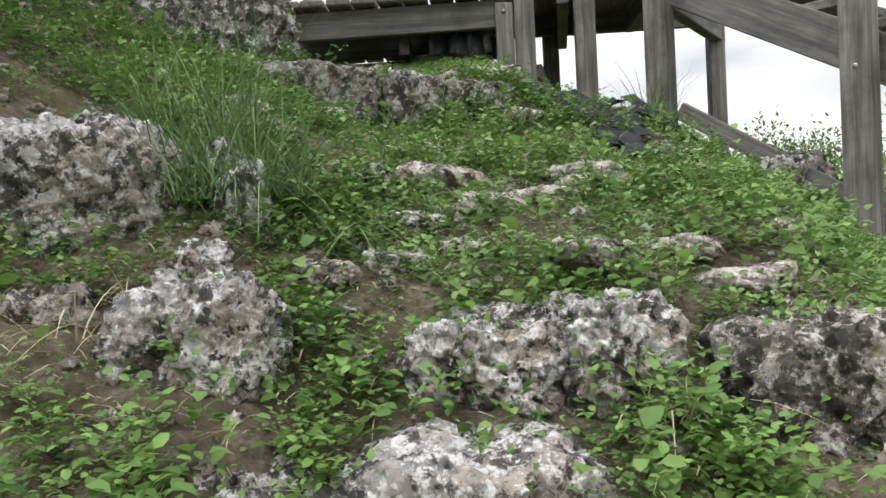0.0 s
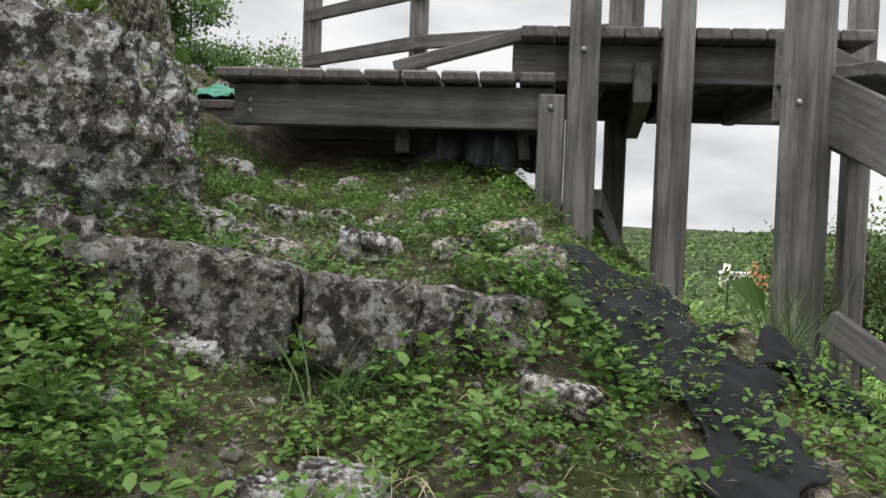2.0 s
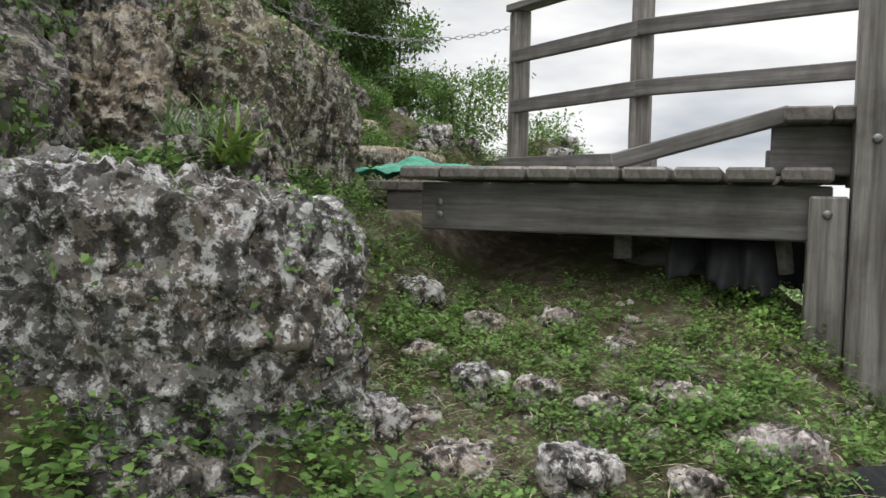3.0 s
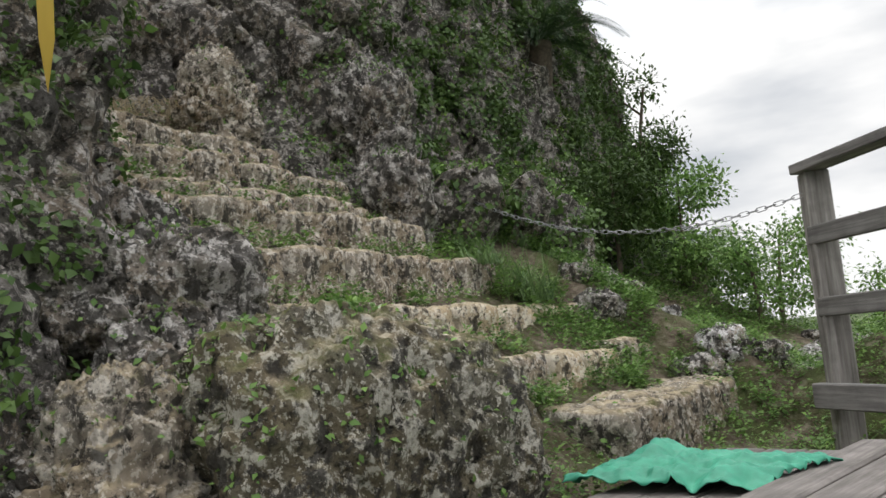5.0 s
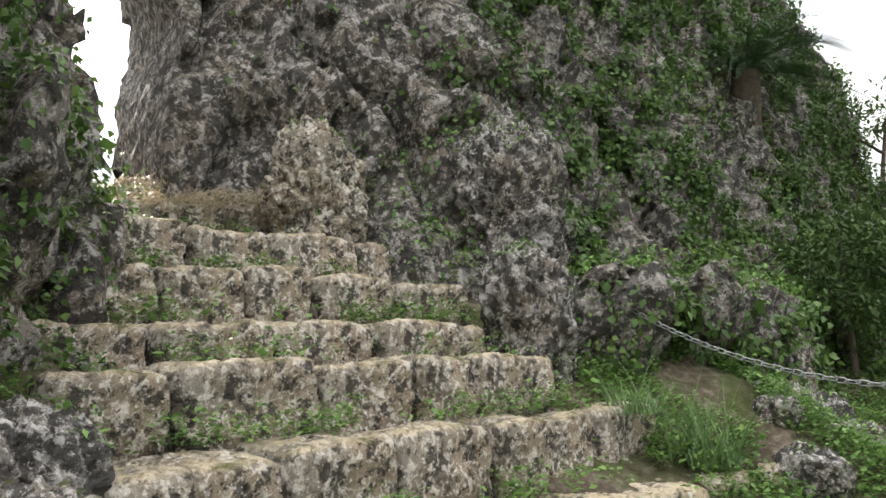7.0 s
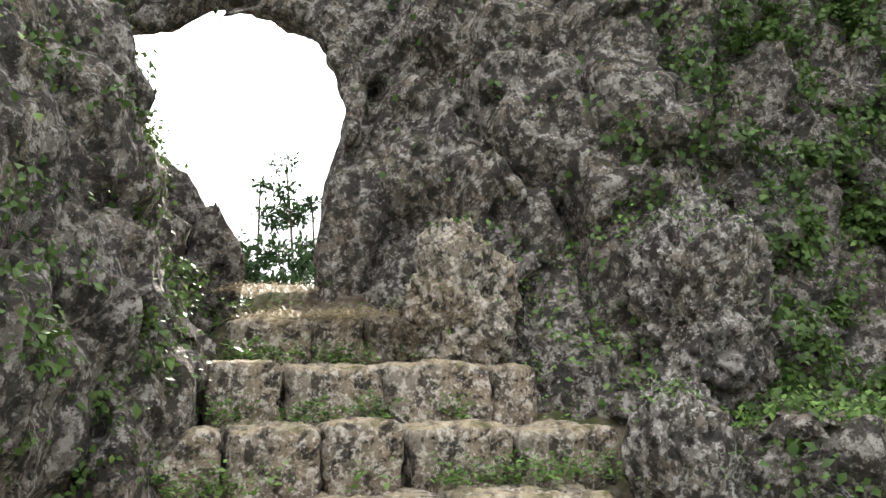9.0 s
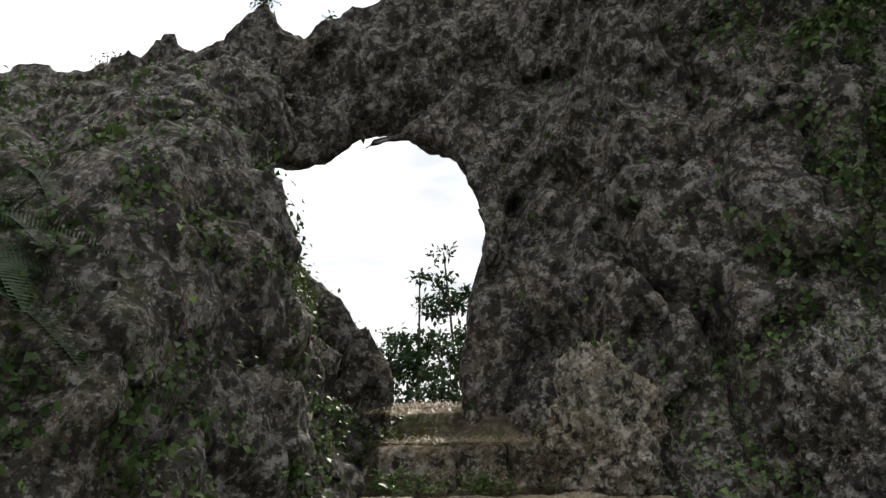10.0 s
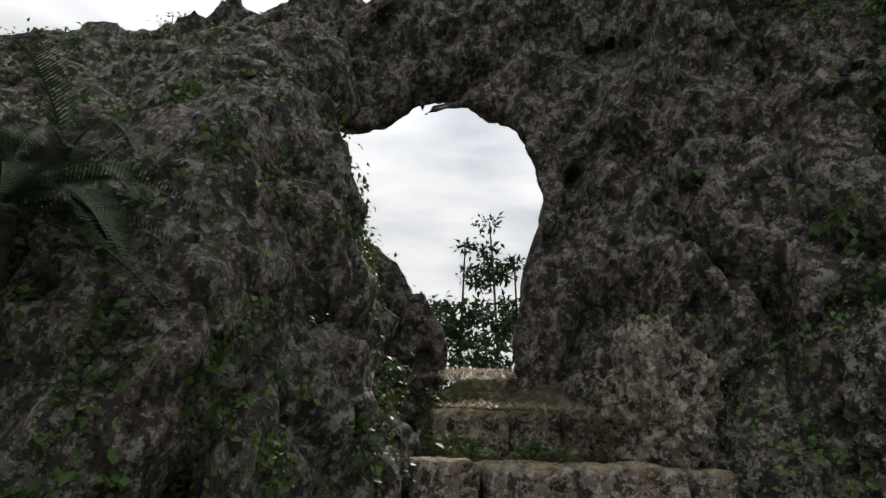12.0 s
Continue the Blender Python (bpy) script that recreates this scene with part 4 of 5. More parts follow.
x, y = scatter(prng, 5200, -4.0, -0.9, 4.2, 11.0)
x2, y2 = scatter(prng, 5500, -4.6, -0.4, 8.2, 11.8)
x3, y3 = scatter(prng, 1600, -3.7, -2.3, 7.8, 9.2)
x, y = np.concatenate([x, x2, x3]), np.concatenate([y, y2, y3])
flat = np.stack([x, y, 0 * x], 1)
keep = (fbm(flat, 1.8, 3) > -0.12) & ~((x > -1.6) & (y > 5.5) & (y < 8))
x, y = x[keep], y[keep]
p = np.stack([x, y, on_ground(x, y)], 1)
foot = []
for k in range(1, len(STEPS)):
    sz, ax, ay, bx, by = STEPS[k]
    m = 170
    t = prng.rand(m)
    q = np.stack([ax + (bx - ax) * t + prng.uniform(0.0, 0.12, m), ay + (by - ay) * t, np.full(m, STEPS[k - 1][0] + 0.005)], 1)
    foot.append(q[fbm(q, 2.3, 2) > -0.05])
    q = np.stack([ax + (bx - ax) * t[:14] - prng.uniform(0.1, 0.3, 14), ay + (by - ay) * t[:14], np.full(14, sz + 0.01)], 1)
    foot.append(q)
p = np.concatenate([p] + foot)
leafy = herbs(p, prng.uniform(0.7, 1.45, len(p)), prng, 0.075, 10)
tagged(new("step_herbs", leaf_mesh("step_herbs", *leafy, LEAF, simple=True)), "green herbs in the joints of the steps and on the bank", "herbs", kind="stuff")


def blades(name, at, count, length, width, rng, mat, spread=0.05, upright=0.8, bend=0.6):
    """A tuft of long bent blades, five pieces each."""
    turn = rng.uniform(0, 2 * np.pi, count)
    out = np.stack([np.cos(turn), np.sin(turn), 0 * turn], 1)
    away = rng.uniform(0, 2 * np.pi, count)
    base = np.asarray(at) + np.stack([np.cos(away), np.sin(away), 0 * away], 1) * (spread * np.sqrt(rng.rand(count)))[:, None]
    ln = length * rng.uniform(0.3, 1.2, count)
    lift, curl = rng.uniform(0.5, 1.25, count) * upright, rng.uniform(0.2, 1.7, count) * bend
    side = np.stack([-out[:, 1], out[:, 0], 0 * turn], 1)
    rows = []
    for k, s in enumerate(np.linspace(0, 1, 6)):
        c = base + out * (ln * (0.35 * s + curl * s * s * 0.55))[:, None]
        c[:, 2] += ln * (lift * s - curl * 0.55 * s * s)
        w = (width * (1 - s) ** 0.7 * 0.5 + 0.0004)
        rows += [c - side * w, c + side * w]
    v = np.stack(rows, 1).reshape(-1, 3)
    f = np.array([[2 * k, 2 * k + 1, 2 * k + 3, 2 * k + 2] for k in range(5)])
    faces = ((np.arange(count) * 12)[:, None, None] + f[None]).reshape(-1, 4)
    return mesh_np(name, v, faces, mat)


def tuft(at, count, length, width, seed, label, mat=GRASS, spread=0.06, upright=0.8, bend=0.6, category="grass tuft"):
    z = float(on_ground(at[0], at[1])) if len(at) == 2 else at[2]
    me = blades("grass_tuft", (0, 0, 0), count, length, width, np.random.RandomState(seed), mat, spread, upright, bend)
    return thing("grass_tuft", label, category, "grass tufts", (at[0], at[1], z), me)


tuft((-0.52, 2.30), 620, 0.46, 0.0045, 1, "tall tuft of fine green grass beside pale rocks", spread=0.24, upright=0.9, bend=0.8)
tuft((-0.68, 2.58), 480, 0.46, 0.0045, 2, "tall tuft of fine green grass beside pale rocks", spread=0.2, upright=0.95, bend=0.7)
tuft((-0.30, 2.22), 160, 0.34, 0.0045, 3, "tall tuft of fine green grass beside pale rocks", spread=0.18, upright=0.6, bend=0.9)
tuft((-0.18, 3.86), 90, 0.36, 0.005, 4, "thin grass hanging over the block row", spread=0.10)
tuft((0.02, 2.52), 50, 0.20, 0.005, 5, "small grass tuft among stones", spread=0.04)
tuft((-3.12, 8.05, 2.2), 260, 0.44, 0.007, 6, "fine grass tuft at the end of a step", spread=0.16, upright=0.9)
tuft((-3.2, 7.75, 2.44), 120, 0.3, 0.007, 7, "fine grass tuft at the end of a step", spread=0.12)
tuft((-1.22, 4.36, 1.50), 60, 0.2, 0.006, 8, "grass growing on a boulder", spread=0.08)
tuft((-1.26, 4.60, 1.44), 46, 0.27, 0.018, 9, "clump of broad strap leaves before the boulders", BRIGHT, 0.05, 0.9, 0.9, "strap-leaved plant")
tuft((-0.62, 1.62), 40, 0.3, 0.004, 10, "dry straw-coloured grass among green herbs", DRY, 0.12, 0.7, 0.7)
tuft((0.55, 1.62), 34, 0.22, 0.004, 11, "dry straw-coloured grass among green herbs", DRY, 0.10, 0.6, 0.8)
tuft((1.16, 4.62), 90, 0.4, 0.006, 12, "fine grass round a post foot", spread=0.10, upright=1.0, bend=0.4)
tuft((0.05, 3.62), 60, 0.16, 0.004, 13, "dry straw-coloured grass among green herbs", DRY, 0.12, 0.4, 0.8)
for k, (x, y, n, spread) in enumerate([(-5.5, 6.02, 900, 0.34), (-5.15, 6.2, 900, 0.36), (-4.95, 6.5, 600, 0.3), (-6.0, 6.02, 700, 0.3)]):
    tuft((x, y, max(float(on_ground(x, y)), 3.66)), n, 0.17, 0.006, 14 + k, "heap of dry straw on the path in the gate", DRY, spread, 0.30, 0.45, "straw")

# leaves on the cliff
fn = np.cross(CLIFF_V[CLIFF_F[:, 1]] - CLIFF_V[CLIFF_F[:, 0]], CLIFF_V[CLIFF_F[:, 2]] - CLIFF_V[CLIFF_F[:, 0]])
if fn[(CLIFF_V[CLIFF_F[:, 0]][:, 1] > 8) & (CLIFF_V[CLIFF_F[:, 0]][:, 0] > -5.5)][:, 0].mean() < 0:
    fn = -fn
fc, fn = CLIFF_V[CLIFF_F].mean(1), unit(fn)


def climbers(name, n, weight, size, mat, seed, label, lift=0.03):
    rng = np.random.RandomState(seed)
    pick = rng.choice(len(fc), n, p=weight / weight.sum())
    p = fc[pick] + rng.normal(0, 0.018, (n, 3)) + fn[pick] * rng.uniform(0, lift, n)[:, None]
    way = rng.normal(0, 0.7, (n, 3)) + np.array([0, 0, -0.5]) + fn[pick] * 0.5
    nrm = fn[pick] + np.array([0, 0, 0.7]) + rng.normal(0, 0.3, (n, 3))
    length = size * rng.uniform(0.5, 1.3, n)
    tagged(new(name, leaf_mesh(name, p, way, nrm, length, length * rng.uniform(0.55, 0.85, n), mat, simple=True)), label, "climbing plants", kind="stuff")


in_gate = (fc[:, 1] > 4.7) & (fc[:, 1] < 6.7) & (fc[:, 2] > 3.8) & (fc[:, 2] < 6.0) & (fc[:, 0] < -4.9)
front = (fn[:, 0] > -0.3).astype(float) * np.where(in_gate, 0.05, 1.0) * (fc[:, 0] > -6.2) * np.where(fc[:, 1] < 7.5, fc[:, 2] < 6.0, True)
clumps = fbm(fc, 1.1, 3, 0.6)
right_side = smooth(7.6, 9.2, fc[:, 1])
top_up = smooth(0.35, 0.8, fn[:, 2])
tufted = smooth(-0.12, 0.22, fbm(fc, 3.6, 2, 0.5, 12.0))
climbers("cliff_ivy", 85000, front * (right_side * tufted * smooth(-0.35, 0.1, clumps) + 0.012 * tufted), 0.052, IVY, 31, "dark green creepers that cover the cliff", 0.13)
climbers("ledge_herbs", 16000, front * (top_up * smooth(-0.5, 0.0, clumps) * (fc[:, 2] < 4.2) * (fc[:, 1] > 7) + 0.0001), 0.036, LEAF, 32, "bright herbs on the ledge of the cliff", 0.08)
climbers("bank_creepers", 34000, front * ((fc[:, 1] < 6) * tufted * smooth(-0.35, 0.15, clumps) * (1 - 0.7 * smooth(4.2, 5.0, fc[:, 2]))), 0.034, IVY, 33, "dark creepers on the rock bank", 0.05)
climbers("pale_creepers", 5000, front * (smooth(0.1, 0.35, fbm(fc, 1.7, 2, 0.5, 40.0)) * (fc[:, 2] < 5.5) * (0.15 + right_side)), 0.036, BRIGHT, 34, "yellow-green young creepers on the cliff", 0.09)


def tree(name, at, height, crown, count, leaf, seed, label, mat=DARKLEAF, trunk=0.07, limbs=7, low=0.35, category="tree", group=""):
    """Tapered trunk with limbs, and clumps of leaves round the limb ends."""
    rng = np.random.RandomState(seed)
    top = thing(name, label, category, group, at)
    verts, faces, tips = [], [], []

    def tube(pts, r0, r1):
        start = len(verts)
        for k, c in enumerate(pts):
            r = r0 + (r1 - r0) * k / (len(pts) - 1)
            for a in range(7):
                verts.append((c[0] + r * math.cos(a * 0.8976), c[1] + r * math.sin(a * 0.8976), c[2]))
        for k in range(len(pts) - 1):
            for a in range(7):
                i0, i1 = start + 7 * k + a, start + 7 * k + (a + 1) % 7
                faces.append((i0, i1, i1 + 7, i0 + 7))

    sway = rng.normal(0, min(0.05 * height, 0.25), 2)
    line = [np.array([sway[0] * s * s, sway[1] * s * s, height * 0.92 * s]) for s in np.linspace(0, 1, 7)]
    tube(line, trunk, trunk * 0.25)
    tips.append(line[-1])
    for k in range(limbs):
        s = rng.uniform(low, max(0.9, 0.5 + 0.5 * low))
        b = np.array([sway[0] * s * s, sway[1] * s * s, height * 0.92 * s])
        a = k * 2.4 + rng.uniform(-0.4, 0.4)
        e = b + np.array([math.cos(a) * crown[0], math.sin(a) * crown[1], crown[2] * rng.uniform(0.2, 0.7)]) * rng.uniform(0.5, 1.0)
        tube([b, b * 0.5 + e * 0.5 + np.array([0, 0, -0.03 * height]), e], trunk * 0.4, trunk * 0.1)
        tips += [e, b * 0.4 + e * 0.6]
    part("trunk", mesh_np("trunk", verts, faces, BARK), top)
    tips = np.array(tips)
    pick = rng.randint(0, len(tips), count)
    spread = rng.normal(0, 1, (count, 3)) * np.array(crown) * 0.17
    p = tips[pick] + spread
    way = unit(spread) * 0.7 + rng.normal(0, 0.5, (count, 3))
    ln = leaf * rng.uniform(0.6, 1.3, count)
    part("crown", leaf_mesh("crown", p, way, rng.normal(0, 0.4, (count, 3)) + np.array([0, 0, 1]), ln, ln * 0.5, mat, simple=True), top)
    return top


def at_ground(x, y, sink=0.05):
    return (x, y, float(on_ground(x, y)) - sink)


tree("tree", at_ground(-5.05, 12.8), 5.2 - float(on_ground(-4.95, 12.8)), (0.55, 0.55, 0.8), 5200, 0.065, 3, "leafy tree at the cliff's edge", DARKLEAF, 0.06, 11, 0.4)
tree("tree", at_ground(-5.15, 12.3), 3.8 - float(on_ground(-4.35, 12.2)), (0.55, 0.5, 0.8), 9000, 0.06, 4, "dense dark tree at the cliff's edge", DARKLEAF, 0.06, 14, 0.25)
tree("bush", at_ground(-3.95, 11.8), 1.3, (0.55, 0.55, 0.5), 5200, 0.06, 5, "bright green bush below the cliff", LEAF, 0.03, 14, 0.1, "bush")
tree("bush", at_ground(-4.35, 11.2), 1.4, (0.5, 0.55, 0.5), 4200, 0.06, 6, "dark bush below the cliff", DARKLEAF, 0.03, 14, 0.1, "bush")
for k, (x, y, h) in enumerate([(-2.3, 12.3, 1.2), (-1.5, 12.6, 1.1), (-0.7, 12.2, 0.9), (0.1, 12.6, 1.3), (-3.0, 11.2, 0.8), (0.9, 11.8, 1.2)]):
    tree("bush", at_ground(x, y), h, (0.6, 0.55, 0.4), 3000, 0.05, 140 + k, "low green bush at the edge of the bank", IVY if k % 2 else LEAF, 0.03, 12, 0.1, "bush", "bushes on the bank")
tree("bush", at_ground(-3.2, 12.2), 1.1, (0.7, 0.6, 0.4), 3600, 0.05, 7, "low green bush on the slope", LEAF, 0.03, 12, 0.1, "bush")
for k, (x, y, h, w) in enumerate([(4.9, 12.6, 6.3, 1.25), (6.4, 11.8, 6.0, 1.5), (4.2, 17, 6.0, 1.7), (2.6, 19, 5.2, 1.6), (9.5, 10.5, 7, 2.0), (0.9, 17.5, 3.0, 1.3), (-1.5, 22, 3.5, 1.6), (6.5, 20, 7, 2.2), (8.5, 27, 6, 2.6), (5.2, 29, 6, 2.6), (12, 25, 6, 2.6), (2.0, 30, 6, 2.4), (10.5, 36, 6, 3.0), (15, 33, 6, 3.0), (-4.5, 30, 6, 2.4), (6.8, 40, 6, 3.0)]):
    z = float(on_ground(x, y))
    tree("tree", (x, y, z - 0.1), max(2.0, ((1.0 if k < 2 or k == 4 else -0.9 - 0.03 * y) - z) / 0.92), (w, w, w * 0.8), 9000 if k < 2 else 3200, (0.06 if k < 2 else 0.09) * w, 50 + k, "broad green tree below the deck", LEAF if k % 2 else DARKLEAF, 0.14, 13, max(0.3, 1 - 1.1 * w / max(2.0, 0.9 - z)), group="trees below the deck")
# trees and bushes past the gate: dark frond colour stands in for their backlit shade
for k, (x, y, top, w) in enumerate([(-13.4, 5.35, 6.9, 0.42), (-13.6, 6.05, 7.5, 0.55), (-13.2, 6.35, 6.6, 0.45)]):
    z = float(on_ground(x, y))
    tree("tree", (x, y, z - 0.1), top - z, (w, w, w * 0.6), 1100, 0.11, 70 + k, "slender tree beyond the rock gate", FROND, 0.05, 6, 0.62, group="trees beyond the gate")
for k, (x, y, top) in enumerate([(-11.0, 4.6, 5.2), (-11.2, 5.3, 5.35), (-11.0, 6.0, 5.3), (-11.3, 6.7, 5.5), (-10.2, 5.0, 4.6), (-10.3, 6.2, 4.7), (-11, 3.9, 5.6), (-11, 7.5, 5.6)]):
    z = float(on_ground(x, y))
    tree("bush", (x, y, z - 0.1), top - z, (0.7, 0.7, 0.7), 2600, 0.10, 80 + k, "dense bush beyond the rock gate, backlit shade put in its leaf colour", FROND, 0.04, 9, 0.1, "bush", "bushes beyond the gate")


def on_cliff(x, y):
    """Highest point of the cliff near x, y."""
    near = (np.abs(CLIFF_V[:, 0] - x) < 0.3) & (np.abs(CLIFF_V[:, 1] - y) < 0.12)
    return tuple(float(q) for q in CLIFF_V[near][CLIFF_V[near][:, 2].argmax()])


for k, (y, h, n) in enumerate([(2.95, 0.18, 700), (3.5, 0.24, 90), (4.95, 0.10, 200), (5.15, 0.09, 200), (2.6, 0.14, 400)]):
    x, y, z = on_cliff(-5.9, y)
    tree("shrub", (x, y, z - 0.03), h, (0.12, 0.12, 0.08), n, 0.032, 120 + k, "small shrub on the crest of the cliff", DARKLEAF, 0.008, 9, 0.15, "shrub", "shrubs on the crest")


def cycad(at, trunk_h, trunk_r, count, length, seed, label, tilt=(0, 0)):
    """Scaly trunk and a crown of arching feather fronds."""
    rng = np.random.RandomState(seed)
    top = thing("cycad", label, "cycad", "cycads", at)
    d, faces = sphere_grid(30, 26)
    u = np.linspace(0, 1, 30)
    v = d.reshape(30, 26, 3).copy()
    ring = unit(np.stack([np.cos(np.linspace(0, 2 * np.pi, 26, endpoint=False)), np.sin(np.linspace(0, 2 * np.pi, 26, endpoint=False)), np.zeros(26)], 1))
    for k in range(30):
        bulge = 1 + 0.14 * np.abs(np.sin(k * 1.3 + np.arange(26) * 1.45))
        v[k] = ring * (trunk_r * (1 - 0.25 * u[k]) * bulge)[:, None] + np.array([tilt[0] * u[k], tilt[1] * u[k], trunk_h * u[k]])
    part("trunk", mesh_np("trunk", v.reshape(-1, 3), faces, BARK), top, "brown scaly trunk")
    head = np.array([tilt[0], tilt[1], trunk_h])
    for k in range(count):
        a, lift = k * 2.4 + rng.uniform(-0.2, 0.2), rng.uniform(-0.1, 0.95)
        out, ln = np.array([math.cos(a), math.sin(a), 0]), length * rng.uniform(0.75, 1.1)
        s = np.linspace(0.10, 1, 100)
        spine = head + out * (ln * 0.92 * s * (1 - 0.12 * s))[:, None] + np.array([0, 0, 1]) * (ln * (lift * s - (0.35 + 0.5 * lift) * s * s))[:, None]
        side = np.array([-out[1], out[0], 0])
        tangent = unit(np.gradient(spine, axis=0))
        w = (0.006 * (1.1 - s))[:, None]
        reach = (0.15 * length * np.sin(np.pi * np.clip(s * 0.86 + 0.1, 0, 1)) + 0.015)[:, None] * rng.uniform(0.85, 1.1, (100, 1))
        tips = [spine + unit(side * sgn + tangent * 0.55 + np.array([0, 0, 0.22])) * reach for sgn in (-1, 1)]
        v = np.concatenate([spine - side * w, spine + side * w, tips[0], tips[1]])
        ribs = np.array([[q, q + 1, 101 + q] for q in range(99)] + [[q, 101 + q, 100 + q] for q in range(99)])
        leaves_l = np.array([[q, q + 1, 200 + q] for q in range(0, 99, 2)])
        leaves_r = np.array([[100 + q, 101 + q, 300 + q] for q in range(0, 99, 2)])
        used = np.unique(np.concatenate([ribs, leaves_l, leaves_r]))
        remap = np.zeros(len(v), int)
        remap[used] = np.arange(len(used))
        part("frond", mesh_np("frond", v[used], remap[np.concatenate([ribs, leaves_l, leaves_r])], FROND), top)
    return top


cycad((-5.45, 11.55, 4.15), 1.15, 0.17, 44, 1.15, 5, "cycad with a scaly trunk and dark fronds on the cliff", (0.2, -0.05))
cycad((-4.5, 12.9, 2.0), 0.9, 0.16, 26, 0.9, 6, "dark cycad at the cliff's edge", (0.1, 0.1))
cycad((-3.0, 4.50, 3.3), 0.85, 0.09, 34, 0.95, 7, "dark cycad leaning over the rock bank", (0.1, 0.1))
cycad((-3.6, 4.35, 4.2), 0.35, 0.15, 20, 0.9, 8, "dark cycad on top of the bank", (0.1, 0.1))
YELLOW = leaf_material("yellow_leaf", (0.55, 0.36, 0.05), (0.66, 0.46, 0.10))
thing("dead_leaf", "long yellow dead leaf hanging from the cycad", "leaf", data=leaf_mesh("dead_leaf", np.array([[-2.33, 4.93, 3.35]]), np.array([[0.02, 0.02, -1.0]]),
      np.array([[1.0, -0.3, 0.2]]), [0.55], [0.05], YELLOW))

# ---- chain ----
def link_mesh():
    bm = bmesh.new()
    rings = 20
    loops = []
    for k in range(rings):
        a = 2 * math.pi * k / rings
        c = Vector((0.021 * math.cos(a) + (0.010 if math.cos(a) > 0 else -0.010), 0.0115 * math.sin(a), 0))
        out = Vector((math.cos(a), math.sin(a), 0))
        loops.append([bm.verts.new(c + 0.0026 * (out * math.cos(b) + Vector((0, 0, 1)) * math.sin(b))) for b in (0, 1.257, 2.513, 3.77, 5.027)])
    for k in range(rings):
        n0, n1 = loops[k], loops[(k + 1) % rings]
        for j in range(5):
            bm.faces.new((n0[j], n1[j], n1[(j + 1) % 5], n0[(j + 1) % 5]))
    me = bpy.data.meshes.new("link")
    bm.to_mesh(me)
    bm.free()
    me.materials.append(STEEL)
    return me


chain = thing("chain", "sagging galvanised steel chain across the steps", "chain")
LINK = link_mesh()
c0, c1 = Vector((-3.62, 8.21, 2.93)), Vector((-1.47, 8.20, 2.56))
links = 46
for k in range(links):
    s0, s1 = k / links, (k + 1) / links
    spot = lambda s: c0.lerp(c1, s) - Vector((0, 0, 0.20 * 4 * s * (1 - s)))
    a, b = spot(s0), spot(s1)
    ob = part("link", LINK, chain)
    ob.matrix_local = Matrix.Translation((a + b) / 2) @ (b - a).to_track_quat("X", "Z").to_matrix().to_4x4() @ pose(0, 0, 0, 90 * (k % 2) + 20)

# ---- tarpaulin and black sheet ----
def sheet(name, nu, nv, place, mat):
    u, v = np.meshgrid(np.linspace(0, 1, nu), np.linspace(0, 1, nv), indexing="ij")
    me = mesh_np(name, place(u.ravel(), v.ravel()), grid_faces(nu, nv), mat)
    return me


def tarp(u, v):
    x, y = -1.80 + 0.66 * u + 0.08 * v, 6.42 + 0.46 * v + 0.14 * u
    q = np.stack([x, y * 1.8, 0 * x], 1)
    z = 1.44 + 0.04 * np.sin(np.pi * np.clip(u, 0, 1)) ** 0.5 * np.sin(np.pi * v) ** 0.6 + 0.10 * ridged(q, 5.5, 3) + 0.07 * np.exp(-((u - 0.25) / 0.1) ** 2 - ((v - 0.6) / 0.2) ** 2)
    return np.stack([x + 0.03 * fbm(q, 5, 2), y, z], 1)


def lay(x0, y0, x1, y1, wide, lift):
    def place(u, v):
        n = np.array([-(y1 - y0), x1 - x0]) / math.hypot(x1 - x0, y1 - y0)
        w = wide * (0.70 + 0.28 * np.sin(5 * u + x0) + 0.20 * np.sin(19 * u + 7 * v + 3 * x0) + 0.10 * np.sin(43 * u))
        side = w * (v - 0.5) + 0.07 * np.sin(8 * u + y0)
        x, y = x0 + (x1 - x0) * u + n[0] * side, y0 + (y1 - y0) * u + n[1] * side
        q = np.stack([x, y, 0 * x], 1)
        return np.stack([x, y, on_ground(x, y) + lift * (0.4 + np.sin(np.pi * v)) + 0.07 * ridged(q, 4.0, 3)], 1)
    return place


def solid_sheet(name, label, category, place, mat, nu=60, nv=50):
    ob = thing(name, label, category, data=sheet(name, nu, nv, place, mat))
    mod = ob.modifiers.new("thick", "SOLIDIFY")
    mod.thickness = 0.003
    return ob


solid_sheet("tarpaulin", "crumpled green tarpaulin on the deck's edge", "tarpaulin", tarp, CLOTH, 70, 60)
for (ax, ay), (bx, by), wide in SHEETS:
    solid_sheet("plastic_sheet", "torn black plastic sheet on the slope", "plastic sheet", lay(ax, ay, bx, by, wide, 0.02), PLASTIC)
solid_sheet("plastic_sheet", "black plastic sheet bunched beneath the deck", "plastic sheet", lay(-0.1, 5.85, 0.35, 5.8, 0.5, 0.16), PLASTIC)


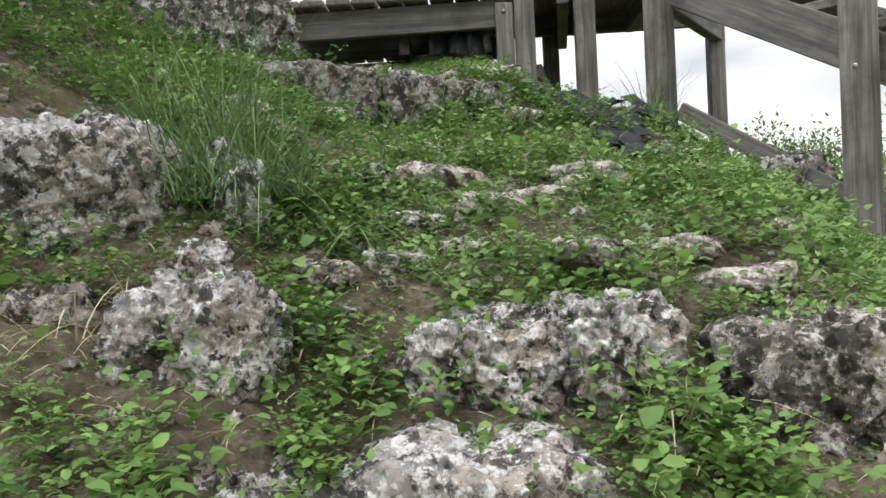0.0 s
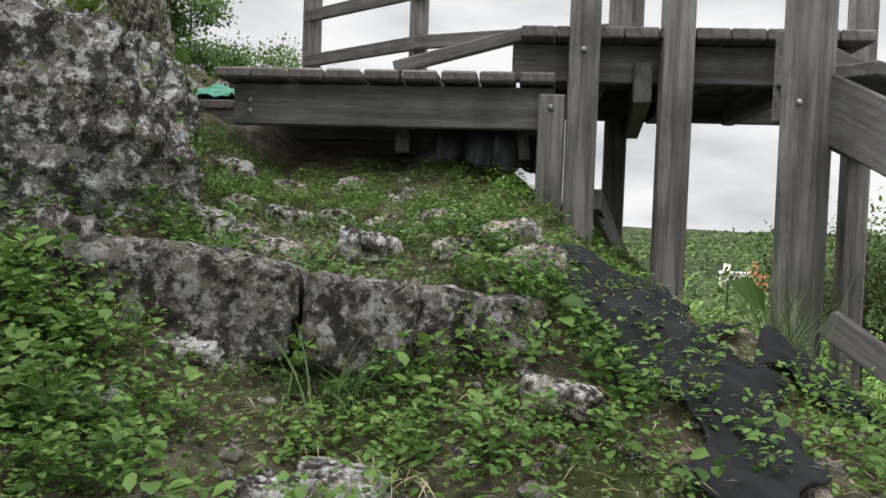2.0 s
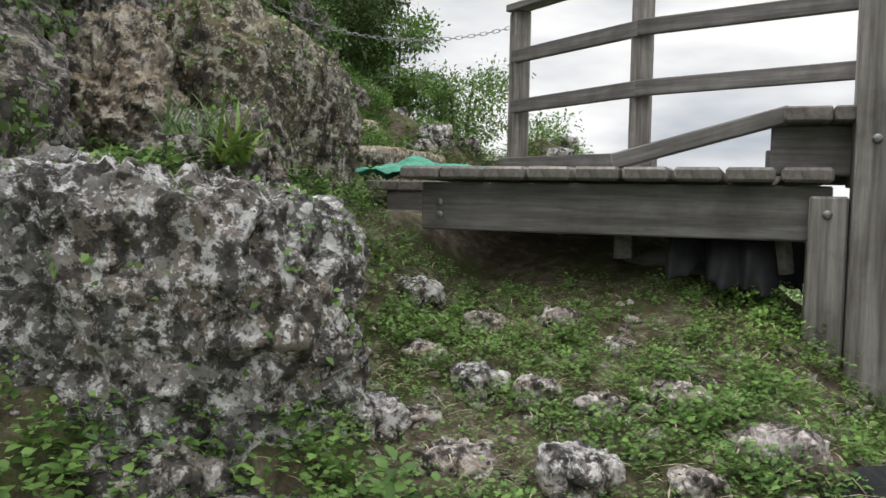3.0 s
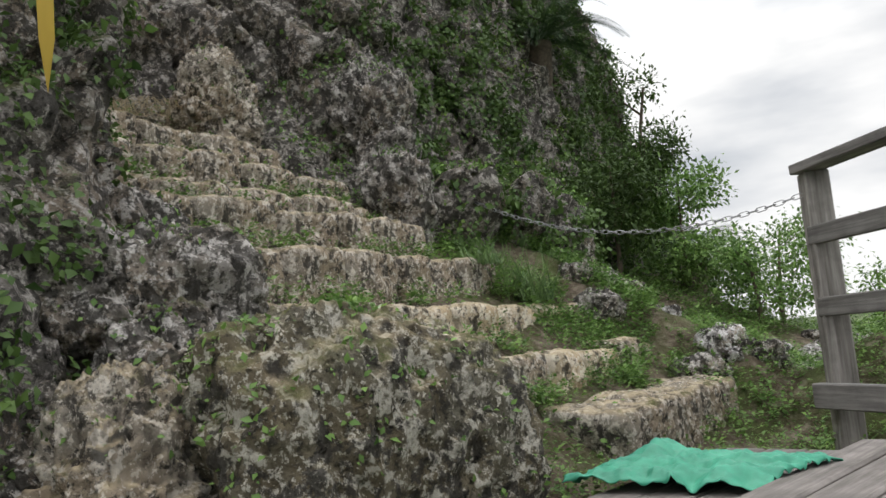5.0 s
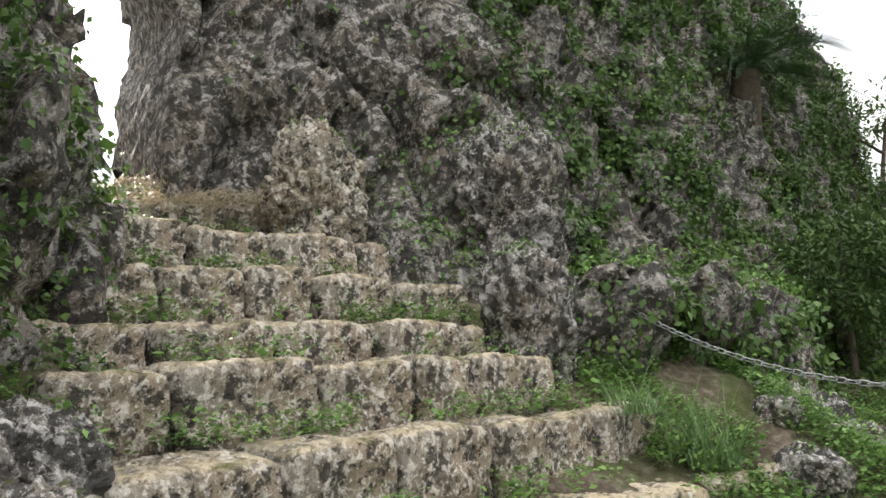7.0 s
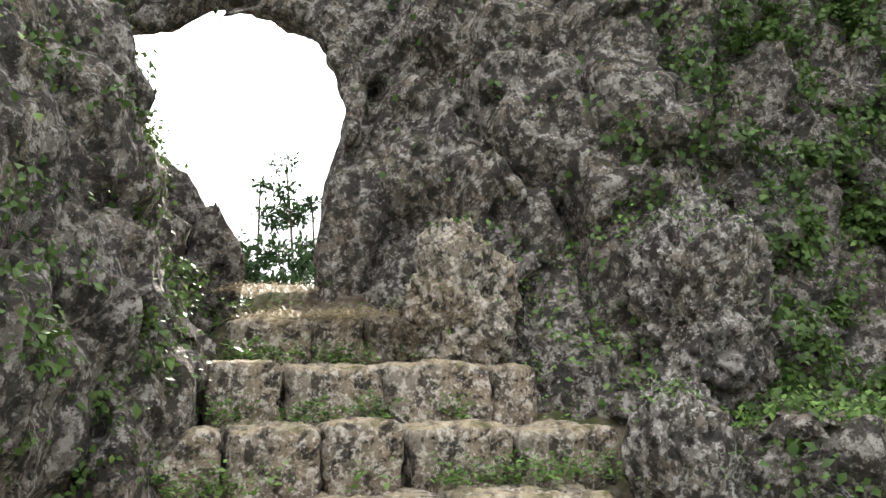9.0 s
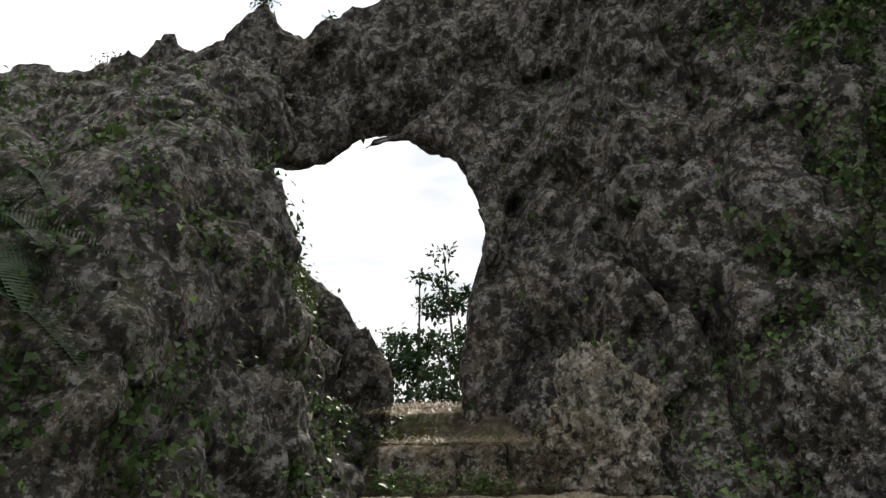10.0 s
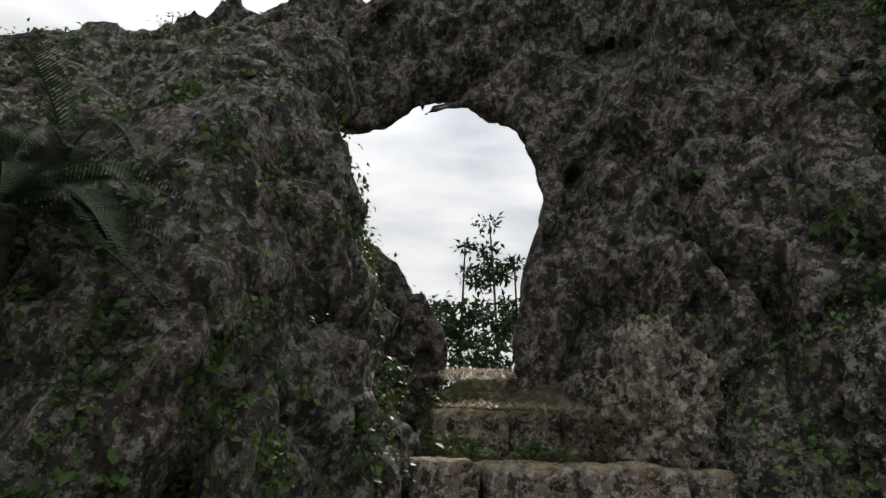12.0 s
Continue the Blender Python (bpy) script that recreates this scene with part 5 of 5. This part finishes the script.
# ---- far things ----
def house(at, w, d, h, label, wall, roof, rz):
    top = thing("house", label, "house", "", at, rz=rz)
    part("wall", beam_mesh("wall", (w, d, h), wall, 0.05), top, m=pose(0, 0, h / 2))
    part("roof", beam_mesh("roof", (w * 1.06, d * 1.06, 0.5), roof, 0.05), top, m=pose(0, 0, h + 0.25))
    part("tower", beam_mesh("tower", (w * 0.2, d * 0.4, h * 0.5), wall, 0.05), top, m=pose(-w * 0.3, 0, h * 1.25 + 0.5))
    for k in range(5):
        for lv in range(2):
            part("window", beam_mesh("window", (w * 0.11, 0.3, h * 0.22), PLASTIC, 0.02), top, m=pose(-w * 0.4 + w * 0.2 * k, -d / 2, h * (0.28 + 0.42 * lv)))
    return top


ORANGE = plain_material("orange_wall", (0.62, 0.25, 0.13), 0.8, 0, 0.5, 0.15, 0.02)
WHITE = plain_material("white_wall", (0.75, 0.74, 0.70), 0.8, 0, 0.5, 0.15, 0.02)
house((115, 402, float(on_ground(115, 402)) - 1), 12, 10, 10, "orange concrete house far below on the plain", ORANGE, ORANGE, -16)
house((110, 430, float(on_ground(101, 430)) - 1), 16, 10, 8, "white concrete house far below on the plain", WHITE, WHITE, -10)
mast = thing("radio_mast", "slim grey radio mast on the plain", "mast", at=(-126, 302, float(on_ground(-126, 302))))
part("pole", beam_mesh("pole", (1.0, 1.0, 44), STEEL, 0.1), mast, m=pose(0, 0, 22))
part("crossbar", beam_mesh("crossbar", (3.0, 0.6, 0.8), STEEL, 0.1), mast, m=pose(0, 0, 38))
wrng = np.random.RandomState(91)
ang, dist = wrng.uniform(-0.75, 1.0, 7000), 60 + 1200 * wrng.rand(7000) ** 1.3
fx, fy = np.sin(ang) * dist, np.cos(ang) * dist
ok = fbm(np.stack([fx, fy, 0 * fx], 1), 0.012, 3) > -0.2
fx, fy, dist = fx[ok], fy[ok], dist[ok]
own = np.repeat(np.arange(len(fx)), 13)
rad = (2.2 + 1.5 * wrng.rand(len(fx))) * (1 + dist / 700)
off = unit(wrng.normal(0, 1, (len(own), 3))) * (wrng.rand(len(own)) ** 0.4)[:, None] * rad[own][:, None]
p = np.stack([fx, fy, on_ground(fx, fy) + rad * 0.8], 1)[own] + off
ln = rad[own] * wrng.uniform(0.35, 0.65, len(own))
tagged(new("far_woods", leaf_mesh("far_woods", p, off + wrng.normal(0, 0.5, off.shape), unit(off) + np.array([0, 0, 1.0]), ln, ln * 0.8, DARKLEAF, simple=True)), "dark woods on the plain far below", "woods", kind="stuff")

# ---- growth on the boulders ----
grow_p, grow_n = [], []
grng = np.random.RandomState(77)
for ob in [o for o in scene.objects if o.name.split(".")[0] == "boulder"]:
    me = ob.data
    co, no = np.empty(len(me.vertices) * 3, np.float32), np.empty(len(me.vertices) * 3, np.float32)
    me.vertices.foreach_get("co", co)
    me.vertices.foreach_get("normal", no)
    rot = np.array(ob.rotation_euler.to_matrix())
    co, no = co.reshape(-1, 3) @ rot.T + np.array(ob.location), no.reshape(-1, 3) @ rot.T
    w = (fbm(co, 4.0, 2) > 0.02) * np.clip(no[:, 2] + 0.35, 0.0, 1) * (np.linalg.norm(no, axis=1) > 0.5)
    size = float(np.prod(np.ptp(co, axis=0)) ** (1 / 3))
    count = int((2600 if me.materials[0] is MOSSY else 700) * min(1.0, size) ** 2)
    if w.sum() > 0 and size > 0.25:
        pick = grng.choice(len(co), count, p=w / w.sum())
        grow_p.append(co[pick])
        grow_n.append(no[pick])
grow_p, grow_n = np.concatenate(grow_p), np.concatenate(grow_n)
n = len(grow_p)
ln = grng.uniform(0.010, 0.032, n)
growth = leaf_mesh("boulder_herbs", grow_p + grng.normal(0, 0.006, (n, 3)), grng.normal(0, 0.6, (n, 3)) + grow_n * 0.6, grow_n + np.array([0, 0, 0.6]), ln, ln * 0.65, LEAF, simple=True)
tagged(new("boulder_herbs", growth), "small creeping herbs on the boulders", "herbs", kind="stuff")
x, y = grng.uniform(-1.75, -1.28, 130), grng.uniform(4.25, 4.75, 130)
leafy = herbs(np.stack([x, y, np.maximum(on_ground(x, y), 1.33)], 1), grng.uniform(0.8, 1.5, 130), grng, 0.08, 11)
tagged(new("bank_herbs", leaf_mesh("bank_herbs", *leafy, LEAF)), "leafy herbs between the boulders", "herbs", kind="stuff")
taro = thing("broad_leaf_plant", "single dark heart-shaped leaf on a bent stalk", "plant", at=(1.05, 4.95, float(on_ground(1.05, 4.95))))
lift = 0.62 - float(on_ground(1.05, 4.95))
part("stalk", beam_mesh("stalk", (0.008, 0.008, lift), GRASS, 0.002), taro, m=pose(0, 0, lift / 2))
part("leaf", leaf_mesh("leaf", np.array([[0.0, 0.0, lift]]), np.array([[0.8, -0.3, -0.5]]), np.array([[0.3, -0.6, 0.7]]), [0.17], [0.13], IVY), taro)
